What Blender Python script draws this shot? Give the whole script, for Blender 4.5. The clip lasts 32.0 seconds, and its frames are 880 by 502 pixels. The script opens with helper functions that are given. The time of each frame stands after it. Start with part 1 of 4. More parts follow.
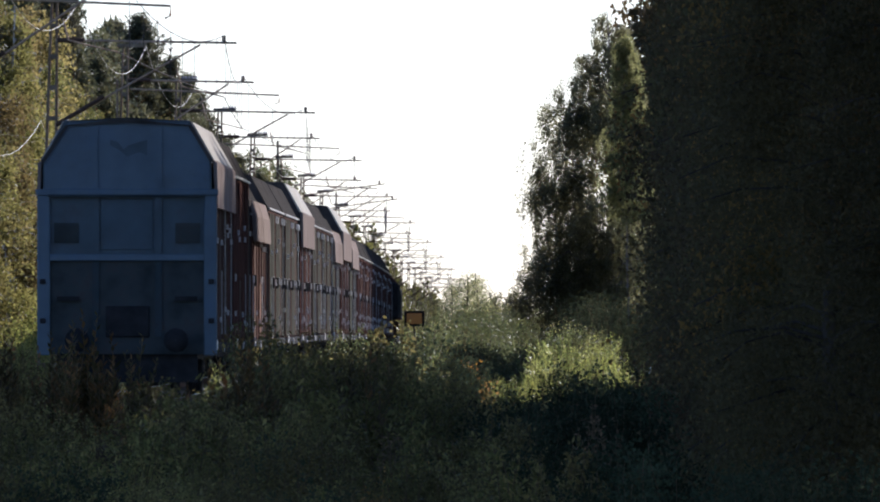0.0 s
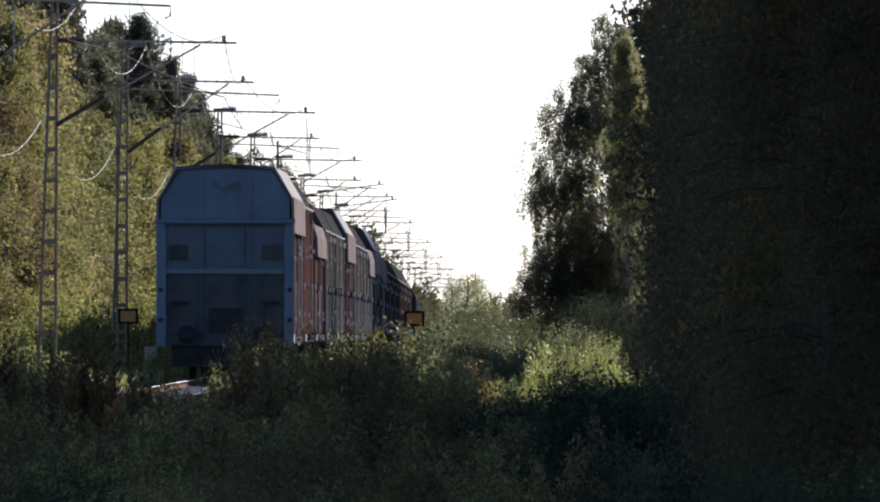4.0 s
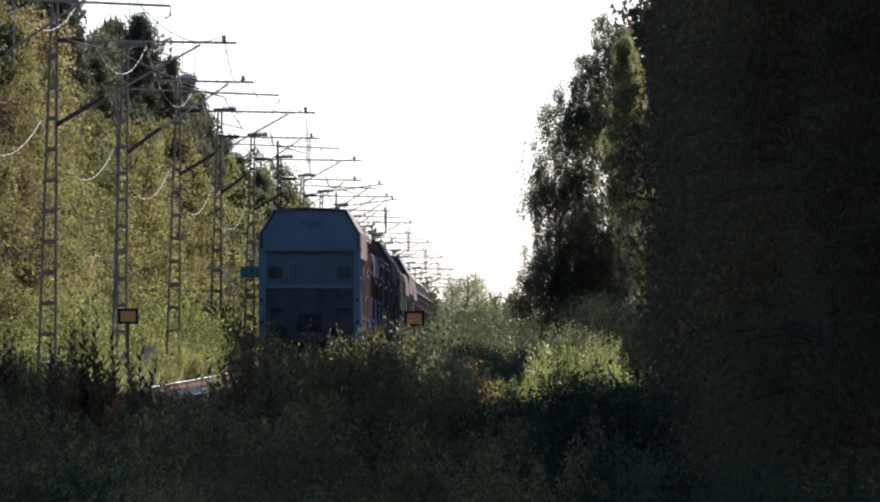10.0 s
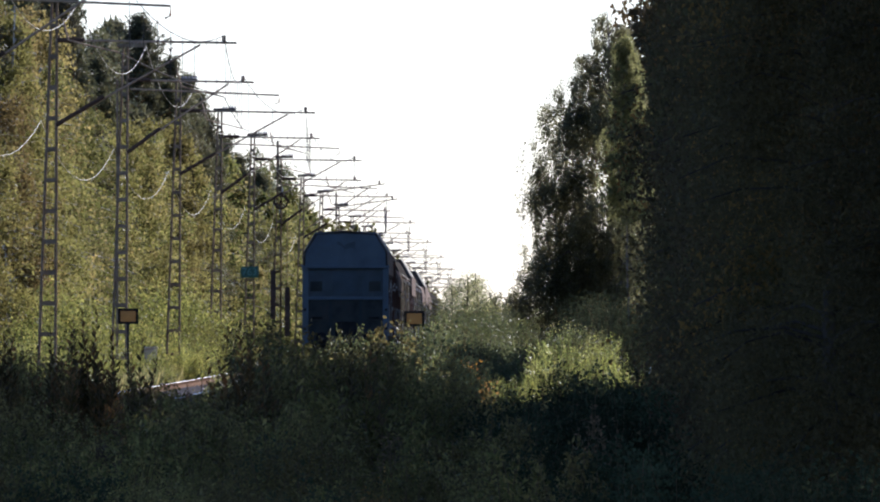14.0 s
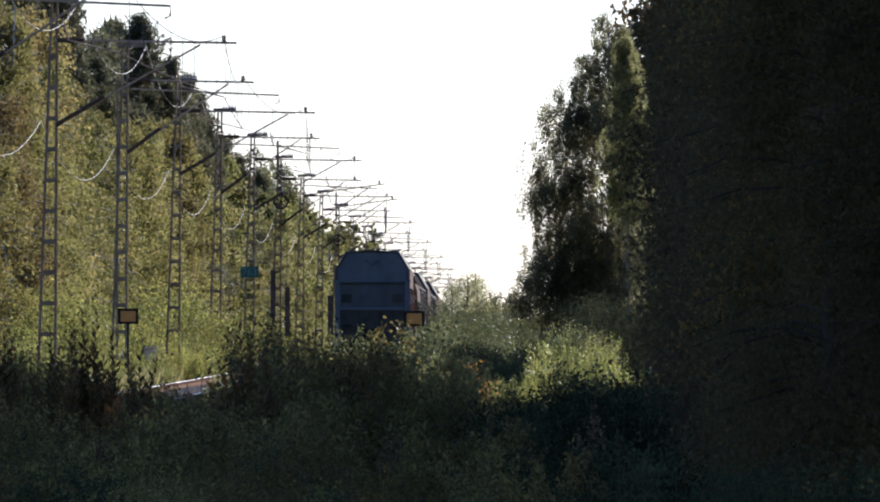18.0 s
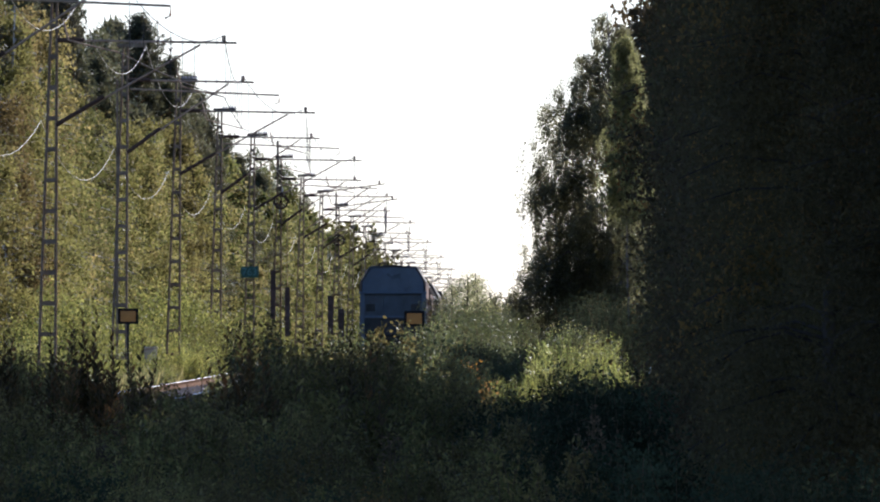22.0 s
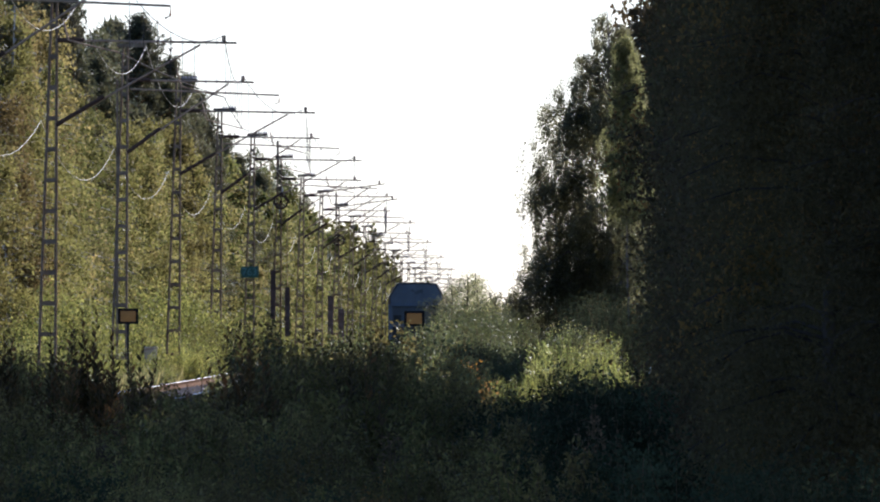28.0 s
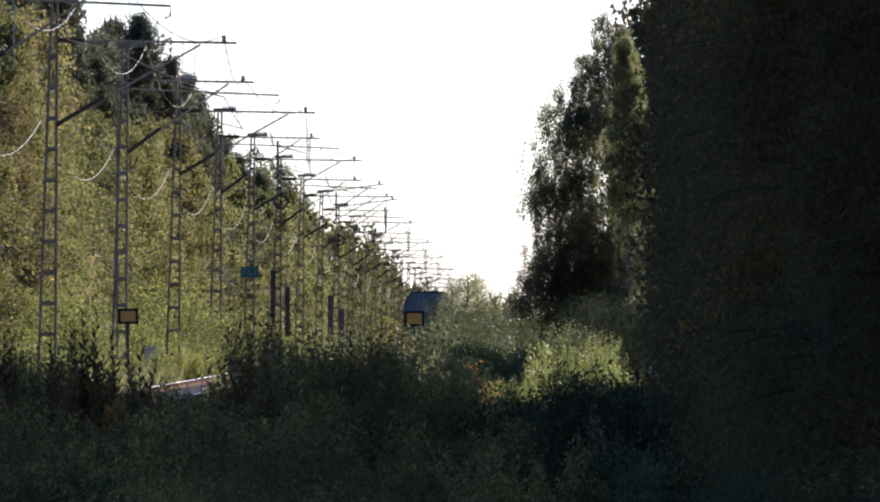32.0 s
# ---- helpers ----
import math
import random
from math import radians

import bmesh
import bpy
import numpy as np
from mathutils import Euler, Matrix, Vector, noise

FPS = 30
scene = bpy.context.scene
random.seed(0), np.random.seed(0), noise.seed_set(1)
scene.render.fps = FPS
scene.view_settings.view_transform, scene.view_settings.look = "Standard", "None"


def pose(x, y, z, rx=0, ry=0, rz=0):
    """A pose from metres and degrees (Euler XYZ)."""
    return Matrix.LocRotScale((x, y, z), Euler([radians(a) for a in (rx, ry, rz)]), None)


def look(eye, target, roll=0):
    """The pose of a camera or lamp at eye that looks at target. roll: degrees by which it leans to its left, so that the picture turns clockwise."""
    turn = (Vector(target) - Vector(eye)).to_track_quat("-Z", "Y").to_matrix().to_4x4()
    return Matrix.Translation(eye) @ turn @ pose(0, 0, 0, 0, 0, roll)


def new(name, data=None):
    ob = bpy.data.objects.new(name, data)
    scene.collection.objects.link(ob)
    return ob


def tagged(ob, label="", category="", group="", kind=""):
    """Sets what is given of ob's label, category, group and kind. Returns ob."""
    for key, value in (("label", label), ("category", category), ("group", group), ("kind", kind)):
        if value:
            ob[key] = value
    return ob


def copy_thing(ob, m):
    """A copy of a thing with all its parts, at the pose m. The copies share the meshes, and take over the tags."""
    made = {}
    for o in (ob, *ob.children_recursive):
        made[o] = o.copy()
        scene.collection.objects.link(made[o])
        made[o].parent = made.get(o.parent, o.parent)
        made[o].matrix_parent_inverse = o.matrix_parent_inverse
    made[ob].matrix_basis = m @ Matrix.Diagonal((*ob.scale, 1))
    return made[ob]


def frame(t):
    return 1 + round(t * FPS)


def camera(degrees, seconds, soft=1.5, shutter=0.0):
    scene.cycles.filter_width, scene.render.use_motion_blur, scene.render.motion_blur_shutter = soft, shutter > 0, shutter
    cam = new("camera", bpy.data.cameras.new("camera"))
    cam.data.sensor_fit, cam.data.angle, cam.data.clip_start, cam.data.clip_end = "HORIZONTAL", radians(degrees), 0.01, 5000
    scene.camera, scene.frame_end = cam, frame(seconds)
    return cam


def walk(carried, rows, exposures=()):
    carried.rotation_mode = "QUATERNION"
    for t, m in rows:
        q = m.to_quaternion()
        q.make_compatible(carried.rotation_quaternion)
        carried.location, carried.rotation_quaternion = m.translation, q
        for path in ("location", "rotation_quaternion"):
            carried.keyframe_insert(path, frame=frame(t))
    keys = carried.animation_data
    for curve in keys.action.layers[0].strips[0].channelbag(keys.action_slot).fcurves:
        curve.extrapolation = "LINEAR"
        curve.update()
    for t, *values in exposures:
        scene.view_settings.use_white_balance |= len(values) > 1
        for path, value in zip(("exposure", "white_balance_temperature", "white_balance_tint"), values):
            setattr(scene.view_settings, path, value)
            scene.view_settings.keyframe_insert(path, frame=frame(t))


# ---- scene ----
# ---- camera ----
LENS = 2.977                       # degrees across the picture
EYE = (0.0, 0.0, 1.47)
cam = camera(LENS, 32.0, soft=2.1)
AIM = pose(*EYE, 90.222, 0, 0.3665)
walk(cam, [(0.0, AIM), (32.0, AIM)], [(0.0, 0.77, 5200, 20), (32.0, 0.77, 5200, 20)])

# ---- light ----
SUN_AZ, SUN_EL = radians(30), radians(24)     # to the right of the track's line, above the horizon
world = bpy.data.worlds.new("sky")
scene.world = world
world.use_nodes = True
wn = world.node_tree
sky = wn.nodes.new("ShaderNodeTexSky")
sky.sky_type = "NISHITA"
sky.sun_disc = False
sky.sun_elevation = SUN_EL
sky.sun_rotation = SUN_AZ
sky.air_density, sky.dust_density, sky.ozone_density = 0.9, 0.3, 3.0
wn.nodes["Background"].inputs["Strength"].default_value = 0.09
wn.links.new(sky.outputs[0], wn.nodes["Background"].inputs["Color"])

sun_data = bpy.data.lights.new("sun", "SUN")
sun_data.energy, sun_data.angle, sun_data.color = 5.0, radians(0.5), (1.0, 0.88, 0.66)
sun = new("sun", sun_data)
SUN_DIR = Vector((math.sin(SUN_AZ) * math.cos(SUN_EL), math.cos(SUN_AZ) * math.cos(SUN_EL), math.sin(SUN_EL)))
sun.matrix_world = look((30, 60, 60), Vector((30, 60, 60)) - SUN_DIR)


# ---- materials ----
def material(name, colour, rough=0.6, metal=0.0, vary=0.25, scale=3.0, bump=0.15, spots=None, spot_scale=0.6, per_object=0.0):
    """Principled surface with two scales of tonal variation and fine relief."""
    m = bpy.data.materials.new(name)
    m.use_nodes = True
    nt = m.node_tree
    N, L = nt.nodes, nt.links
    p = N["Principled BSDF"]
    tc = N.new("ShaderNodeTexCoord")
    n1 = N.new("ShaderNodeTexNoise")
    n1.inputs["Scale"].default_value, n1.inputs["Detail"].default_value = scale, 6
    L.new(tc.outputs["Object"], n1.inputs["Vector"])
    ramp = N.new("ShaderNodeMapRange")
    ramp.inputs["From Min"].default_value, ramp.inputs["From Max"].default_value = 0.3, 0.7
    ramp.inputs["To Min"].default_value, ramp.inputs["To Max"].default_value = 1 - vary, 1 + vary
    L.new(n1.outputs["Fac"], ramp.inputs["Value"])
    hsv = N.new("ShaderNodeHueSaturation")
    hsv.inputs["Color"].default_value = (*colour, 1)
    L.new(ramp.outputs[0], hsv.inputs["Value"])
    out = hsv.outputs[0]
    if per_object:
        oi = N.new("ShaderNodeObjectInfo")
        mr = N.new("ShaderNodeMapRange")
        mr.inputs["To Min"].default_value, mr.inputs["To Max"].default_value = 1 - per_object, 1 + per_object
        L.new(oi.outputs["Random"], mr.inputs["Value"])
        h2 = N.new("ShaderNodeHueSaturation")
        L.new(out, h2.inputs["Color"])
        L.new(mr.outputs[0], h2.inputs["Value"])
        out = h2.outputs[0]
    if spots:
        n2 = N.new("ShaderNodeTexNoise")
        n2.inputs["Scale"].default_value, n2.inputs["Detail"].default_value, n2.inputs["Roughness"].default_value = spot_scale, 8, 0.7
        L.new(tc.outputs["Object"], n2.inputs["Vector"])
        r2 = N.new("ShaderNodeMapRange")
        r2.inputs["From Min"].default_value, r2.inputs["From Max"].default_value = 0.5, 0.72
        L.new(n2.outputs["Fac"], r2.inputs["Value"])
        mix = N.new("ShaderNodeMix")
        mix.data_type = "RGBA"
        mix.inputs["B"].default_value = (*spots, 1)
        L.new(r2.outputs[0], mix.inputs["Factor"])
        L.new(out, mix.inputs["A"])
        out = mix.outputs["Result"]
    L.new(out, p.inputs["Base Color"])
    p.inputs["Roughness"].default_value, p.inputs["Metallic"].default_value = rough, metal
    p.inputs["Specular IOR Level"].default_value = 0.5 if rough < 0.7 else 0.0
    if bump:
        b = N.new("ShaderNodeBump")
        b.inputs["Strength"].default_value, b.inputs["Distance"].default_value = bump, 0.02
        n3 = N.new("ShaderNodeTexNoise")
        n3.inputs["Scale"].default_value = scale * 6
        L.new(tc.outputs["Object"], n3.inputs["Vector"])
        L.new(n3.outputs["Fac"], b.inputs["Height"])
        L.new(b.outputs[0], p.inputs["Normal"])
    return m


def leaf_material(name, colour, yellow, amount=0.3, through_light=0.55, gloss=0.5, shine=0.2, spread=0.42):
    """Leaves: each differs a little, some turned yellow; light comes through them."""
    m = bpy.data.materials.new(name)
    m.use_nodes = True
    nt = m.node_tree
    N, L = nt.nodes, nt.links
    p = N["Principled BSDF"]
    geo, oi = N.new("ShaderNodeNewGeometry"), N.new("ShaderNodeObjectInfo")
    tc = N.new("ShaderNodeTexCoord")
    n1 = N.new("ShaderNodeTexNoise")
    n1.inputs["Scale"].default_value, n1.inputs["Detail"].default_value = 0.7, 3
    L.new(tc.outputs["Object"], n1.inputs["Vector"])
    s1 = N.new("ShaderNodeMath")
    s1.operation = "MULTIPLY_ADD"
    s1.inputs[1].default_value = 0.5
    L.new(geo.outputs["Random Per Island"], s1.inputs[0])
    L.new(n1.outputs["Fac"], s1.inputs[2])
    s2 = N.new("ShaderNodeMath")
    s2.operation = "MULTIPLY_ADD"
    s2.inputs[1].default_value = 0.55
    L.new(oi.outputs["Random"], s2.inputs[0])
    L.new(s1.outputs[0], s2.inputs[2])
    r = N.new("ShaderNodeMapRange")
    r.inputs["From Min"].default_value, r.inputs["From Max"].default_value = 1.45 - amount, 1.6 - amount * 0.5
    L.new(s2.outputs[0], r.inputs["Value"])
    mix = N.new("ShaderNodeMix")
    mix.data_type = "RGBA"
    mix.inputs["A"].default_value, mix.inputs["B"].default_value = (*colour, 1), (*yellow, 1)
    L.new(r.outputs[0], mix.inputs["Factor"])
    v = N.new("ShaderNodeMapRange")
    v.inputs["To Min"].default_value, v.inputs["To Max"].default_value = 1 - spread, 1 + spread
    L.new(geo.outputs["Random Per Island"], v.inputs["Value"])
    hsv = N.new("ShaderNodeHueSaturation")
    L.new(mix.outputs["Result"], hsv.inputs["Color"])
    f1 = N.new("ShaderNodeMath")
    f1.operation = "MULTIPLY"
    f1.inputs[1].default_value = 7.31
    L.new(oi.outputs["Random"], f1.inputs[0])
    f2 = N.new("ShaderNodeMath")
    f2.operation = "FRACT"
    L.new(f1.outputs[0], f2.inputs[0])
    v2 = N.new("ShaderNodeMapRange")
    v2.inputs["To Min"].default_value, v2.inputs["To Max"].default_value = 0.6, 1.4
    L.new(f2.outputs[0], v2.inputs["Value"])
    v3 = N.new("ShaderNodeMath")
    v3.operation = "MULTIPLY"
    L.new(v.outputs[0], v3.inputs[0])
    L.new(v2.outputs[0], v3.inputs[1])
    hu = N.new("ShaderNodeMapRange")
    hu.inputs["To Min"].default_value, hu.inputs["To Max"].default_value = 0.47, 0.516
    L.new(oi.outputs["Random"], hu.inputs["Value"])
    L.new(hu.outputs[0], hsv.inputs["Hue"])
    L.new(v3.outputs[0], hsv.inputs["Value"])
    L.new(hsv.outputs[0], p.inputs["Base Color"])
    p.inputs["Roughness"].default_value = gloss
    p.inputs["Specular IOR Level"].default_value = shine
    tr = N.new("ShaderNodeBsdfTranslucent")
    h2 = N.new("ShaderNodeHueSaturation")
    h2.inputs["Saturation"].default_value, h2.inputs["Value"].default_value = 1.0, 1.9
    L.new(hsv.outputs[0], h2.inputs["Color"])
    L.new(h2.outputs[0], tr.inputs["Color"])
    ms = N.new("ShaderNodeMixShader")
    ms.inputs[0].default_value = through_light
    L.new(p.outputs[0], ms.inputs[1])
    L.new(tr.outputs[0], ms.inputs[2])
    L.new(ms.outputs[0], N["Material Output"].inputs["Surface"])
    return m


M = {}
M["birch_leaf"] = leaf_material("birch_leaf", (0.098, 0.101, 0.028), (0.155, 0.123, 0.05), 0.38, 0.55, 0.55, 0.07, 0.3)
M["aspen_leaf"] = leaf_material("aspen_leaf", (0.112, 0.107, 0.03), (0.165, 0.128, 0.048), 0.34, 0.55, 0.55, 0.07, 0.3)
M["dark_leaf"] = leaf_material("dark_toned_leaf", (0.08, 0.063, 0.028), (0.15, 0.075, 0.025), 0.14, 0.28, 0.6, 0.03, 0.2)
M["slim_leaf"] = leaf_material("slim_birch_leaf", (0.086, 0.089, 0.034), (0.135, 0.115, 0.047), 0.28, 0.75, 0.5, 0.15, 0.5)
M["weep_leaf"] = leaf_material("weeping_birch_leaf", (0.124, 0.124, 0.056), (0.16, 0.14, 0.065), 0.28, 0.8, 0.38, 0.5)
# shrub leaf darkened: the undergrowth's deep shade is put into its colour
M["dark_toned_leaf"] = leaf_material("shade_shrub_leaf", (0.042, 0.05, 0.026), (0.06, 0.045, 0.02), 0.12, 0.2, 0.7, 0.0, 0.2)
M["gold_leaf"] = leaf_material("golden_birch_leaf", (0.126, 0.108, 0.036), (0.155, 0.118, 0.04), 0.4, 0.55, 0.55, 0.07, 0.35)
M["needle"] = leaf_material("needle", (0.095, 0.093, 0.045), (0.12, 0.105, 0.05), 0.2, 0.3, 0.6)
M["bush_leaf"] = leaf_material("willow_leaf", (0.066, 0.074, 0.028), (0.13, 0.105, 0.036), 0.26, 0.5, 0.45, 0.15, 0.5)
# foreground leaf colour raised in place of dappled light on these shrubs
M["brightened_leaf"] = leaf_material("brightened_leaf", (0.122, 0.106, 0.033), (0.17, 0.115, 0.04), 0.25, 0.5, 0.5, 0.06, 0.45)
M["sallow_leaf"] = leaf_material("sallow_leaf", (0.105, 0.11, 0.028), (0.18, 0.15, 0.04), 0.34, 0.55, 0.5, 0.06, 0.4)
# lit copy of the weed leaf: some of the sunlight is in its colour
M["sunlit_leaf"] = leaf_material("sunlit_leaf", (0.105, 0.116, 0.028), (0.18, 0.155, 0.05), 0.28, 0.62, 0.34, 0.42, 0.6)
M["dry_leaf"] = leaf_material("dry_leaf", (0.1, 0.075, 0.042), (0.16, 0.09, 0.05), 0.4, 0.35, 0.6, 0.05, 0.35)
M["sprig_leaf"] = leaf_material("sprig_leaf", (0.064, 0.054, 0.02), (0.11, 0.052, 0.02), 0.45, 0.35, 0.6, 0.03, 0.35)
M["rust_leaf"] = leaf_material("rust_leaf", (0.15, 0.098, 0.024), (0.23, 0.1, 0.022), 0.55)
M["russet_leaf"] = leaf_material("russet_leaf", (0.15, 0.052, 0.026), (0.18, 0.085, 0.028), 0.4)
M["grass"] = leaf_material("grass_blade", (0.085, 0.088, 0.03), (0.2, 0.16, 0.06), 0.45, 0.35)
M["birch_twig"] = material("birch_twig", (0.16, 0.135, 0.115), 0.85, vary=0.4, scale=4, bump=0.3, spots=(0.05, 0.045, 0.04), spot_scale=5)
M["bark"] = material("bark", (0.06, 0.048, 0.038), 0.9, vary=0.4, scale=5, bump=0.6)
M["birch_bark"] = material("birch_bark", (0.55, 0.52, 0.48), 0.8, vary=0.2, scale=4, bump=0.3, spots=(0.05, 0.045, 0.04), spot_scale=5)
M["pine_bark"] = material("pine_bark", (0.25, 0.12, 0.06), 0.9, vary=0.4, scale=4, bump=0.6)
M["stem"] = material("stem", (0.13, 0.09, 0.05), 0.8, vary=0.3, scale=8)
M["soil"] = material("soil", (0.07, 0.065, 0.035), 0.95, vary=0.4, scale=0.7, bump=0.7, spots=(0.05, 0.075, 0.025), spot_scale=0.15)
M["ballast"] = material("ballast", (0.25, 0.2, 0.17), 0.9, vary=0.45, scale=14, bump=1.0, spots=(0.19, 0.14, 0.115), spot_scale=1.2)
M["sleeper"] = material("sleeper", (0.2, 0.17, 0.145), 0.85, vary=0.25, scale=6, per_object=0.15)
M["rail"] = material("rail", (0.17, 0.11, 0.075), 0.85, 0.0, vary=0.3, scale=9)
M["rail_head"] = material("rail_head", (0.5, 0.46, 0.42), 0.5, 0.5, vary=0.1, scale=5, bump=0.02)
M["mast"] = material("mast_steel", (0.2, 0.15, 0.1), 0.75, 0.0, vary=0.3, scale=5, spots=(0.16, 0.085, 0.05), spot_scale=2.0)
M["arm"] = material("arm_steel", (0.36, 0.25, 0.165), 0.75, 0.0, vary=0.2, scale=6)
M["wire"] = material("wire", (0.44, 0.4, 0.32), 0.6, 0.0, vary=0.1, scale=8, bump=0)
M["copper"] = material("copper_wire", (0.08, 0.07, 0.07), 0.8, 0.2, vary=0.2, scale=8, bump=0)
M["insulator"] = material("insulator", (0.42, 0.36, 0.36), 0.25, vary=0.2, scale=8)
M["strut_insulator"] = material("strut_insulator", (0.085, 0.055, 0.04), 0.8, vary=0.2, scale=8)
M["weight"] = material("weight", (0.15, 0.105, 0.085), 0.8, vary=0.3, scale=6, per_object=0.15)
M["blue"] = material("blue_paint", (0.07, 0.094, 0.116), 0.5, vary=0.25, scale=1.2, bump=0.12, spots=(0.07, 0.1, 0.14), spot_scale=1.6)
M["blue_panel"] = material("blue_panel_paint", (0.05, 0.068, 0.078), 0.6, vary=0.3, scale=1.4, bump=0.12, spots=(0.05, 0.05, 0.055), spot_scale=1.3)
M["blue_mid"] = material("blue_middle_paint", (0.046, 0.065, 0.078), 0.6, vary=0.3, scale=1.4, bump=0.12, spots=(0.05, 0.06, 0.07), spot_scale=1.3)
# dull dark grey of the rear wall's lower panel, vents, sill and the grilles
M["drab_dark"] = material("drab_dark", (0.053, 0.058, 0.055), 0.8, vary=0.4, scale=2.0, spots=(0.06, 0.045, 0.04), spot_scale=2)
M["stile"] = material("dull_blue_paint", (0.045, 0.056, 0.058), 0.75, vary=0.35, scale=2.0, spots=(0.05, 0.04, 0.038), spot_scale=2)
M["dark"] = material("dark_steel", (0.03, 0.028, 0.028), 0.7, 0.2, vary=0.3, scale=4)
M["roof"] = material("roof_dark", (0.052, 0.047, 0.042), 0.7, vary=0.35, scale=1.5, spots=(0.1, 0.08, 0.07))
M["red"] = material("oxide_red_paint", (0.088, 0.056, 0.045), 0.8, vary=0.3, scale=1.5, spots=(0.1, 0.055, 0.045), spot_scale=0.9, per_object=0.2)
M["maroon"] = material("maroon_paint", (0.088, 0.046, 0.036), 0.8, vary=0.3, scale=1.5, spots=(0.06, 0.04, 0.035), spot_scale=0.9, per_object=0.2)
M["green"] = material("green_paint", (0.072, 0.069, 0.055), 0.8, vary=0.3, scale=1.5, spots=(0.08, 0.07, 0.05))
M["umber"] = material("umber_paint", (0.095, 0.066, 0.052), 0.75, vary=0.4, scale=1.2, spots=(0.13, 0.11, 0.085), spot_scale=0.9)
M["rod"] = material("rod_steel", (0.42, 0.4, 0.37), 0.45, 0.3, vary=0.2, scale=6)
M["gutter"] = material("gutter_metal", (0.24, 0.22, 0.2), 0.5, 0.3, vary=0.2, scale=3)
M["flap"] = material("pale_flap", (0.42, 0.38, 0.32), 0.8, vary=0.2, scale=1.3, spots=(0.3, 0.25, 0.21), spot_scale=0.8)
M["pale"] = material("pale_panel", (0.235, 0.185, 0.155), 0.85, vary=0.2, scale=1.3, spots=(0.19, 0.14, 0.12), spot_scale=0.8, per_object=0.12)
M["rib"] = material("worn_rib_paint", (0.165, 0.11, 0.085), 0.8, vary=0.35, scale=2.5, spots=(0.2, 0.1, 0.08), spot_scale=1.5, per_object=0.3)
M["worn"] = material("worn_grey_brown_paint", (0.115, 0.082, 0.066), 0.8, vary=0.3, scale=2.0, spots=(0.2, 0.11, 0.09), spot_scale=1.2, per_object=0.25)
M["white"] = material("white_paint", (0.48, 0.44, 0.41), 0.5, vary=0.12, scale=4)
M["yellow"] = material("yellow_sign", (0.4, 0.165, 0.016), 0.45, vary=0.12, scale=5)
M["black"] = material("black_paint", (0.022, 0.019, 0.017), 0.85, vary=0.2, scale=6)
M["teal"] = material("teal_sign", (0.035, 0.1, 0.06), 0.45, vary=0.12, scale=5)
M["pale_teal"] = material("sign_numerals", (0.12, 0.26, 0.2), 0.5, vary=0.05, scale=5, bump=0)
M["cabinet"] = material("cabinet_grey", (0.42, 0.33, 0.22), 0.6, vary=0.15, scale=4)


# ---- mesh building ----
def mesh_vf(name, verts, faces, mats):
    verts, faces = np.asarray(verts, np.float32), np.asarray(faces, np.int32)
    me = bpy.data.meshes.new(name)
    n, k = faces.shape
    me.vertices.add(len(verts))
    me.vertices.foreach_set("co", verts.ravel())
    me.loops.add(n * k)
    me.loops.foreach_set("vertex_index", faces.ravel())
    me.polygons.add(n)
    me.polygons.foreach_set("loop_start", np.arange(0, n * k, k, dtype=np.int32))
    me.update(calc_edges=True)
    for m in mats if isinstance(mats, (list, tuple)) else [mats]:
        me.materials.append(m)
    return me


def leaves_mesh(name, centres, length, width, mat, rng, down=0.0, simple=False):
    """One leaf for each centre, rhombic or, far off, three-cornered; down: how far the tips hang."""
    n = len(centres)
    a = rng.normal(size=(n, 3))
    a[:, 2] -= down * 2
    a /= np.linalg.norm(a, axis=1)[:, None]
    b = np.cross(a, rng.normal(size=(n, 3)))
    b /= np.linalg.norm(b, axis=1)[:, None]
    l = (length * rng.uniform(0.6, 1.3, n))[:, None]
    w = (width * rng.uniform(0.6, 1.3, n))[:, None]
    c = np.asarray(centres)
    if simple:
        q = np.stack([c - a * l / 2 + b * w * 0.5, c + a * l / 2 + b * w * 0.1, c - a * l * 0.3 - b * w * 0.5], axis=1)
        return mesh_vf(name, q.reshape(-1, 3), np.arange(3 * n).reshape(n, 3), mat)
    q = np.stack([c - a * l / 2, c + b * w / 2 - a * l * 0.08, c + a * l / 2, c - b * w / 2 - a * l * 0.08], axis=1)
    return mesh_vf(name, q.reshape(-1, 3), np.arange(4 * n).reshape(n, 4), mat)


class Tubes:
    """Collects tapered tubes along polylines into one mesh."""

    def __init__(self):
        self.v, self.f, self.n = [], [], 0

    def add(self, pts, radii, k=5):
        pts = np.asarray(pts, float)
        radii = np.broadcast_to(radii, len(pts))
        d = np.gradient(pts, axis=0)
        d /= np.linalg.norm(d, axis=1)[:, None] + 1e-9
        ref = np.where(np.abs(d[:, 2:3]) > 0.9, np.array([[1.0, 0, 0]]), np.array([[0, 0, 1.0]]))
        u = np.cross(d, ref)
        u /= np.linalg.norm(u, axis=1)[:, None] + 1e-9
        w = np.cross(d, u)
        ang = np.arange(k) * 2 * math.pi / k
        ring = pts[:, None] + radii[:, None, None] * (u[:, None] * np.cos(ang)[None, :, None] + w[:, None] * np.sin(ang)[None, :, None])
        self.v.append(ring.reshape(-1, 3))
        i, j = np.meshgrid(np.arange(len(pts) - 1), np.arange(k), indexing="ij")
        i, j = i.ravel(), j.ravel()
        j2 = (j + 1) % k
        self.f.append(np.stack([i * k + j, i * k + j2, (i + 1) * k + j2, (i + 1) * k + j], 1) + self.n)
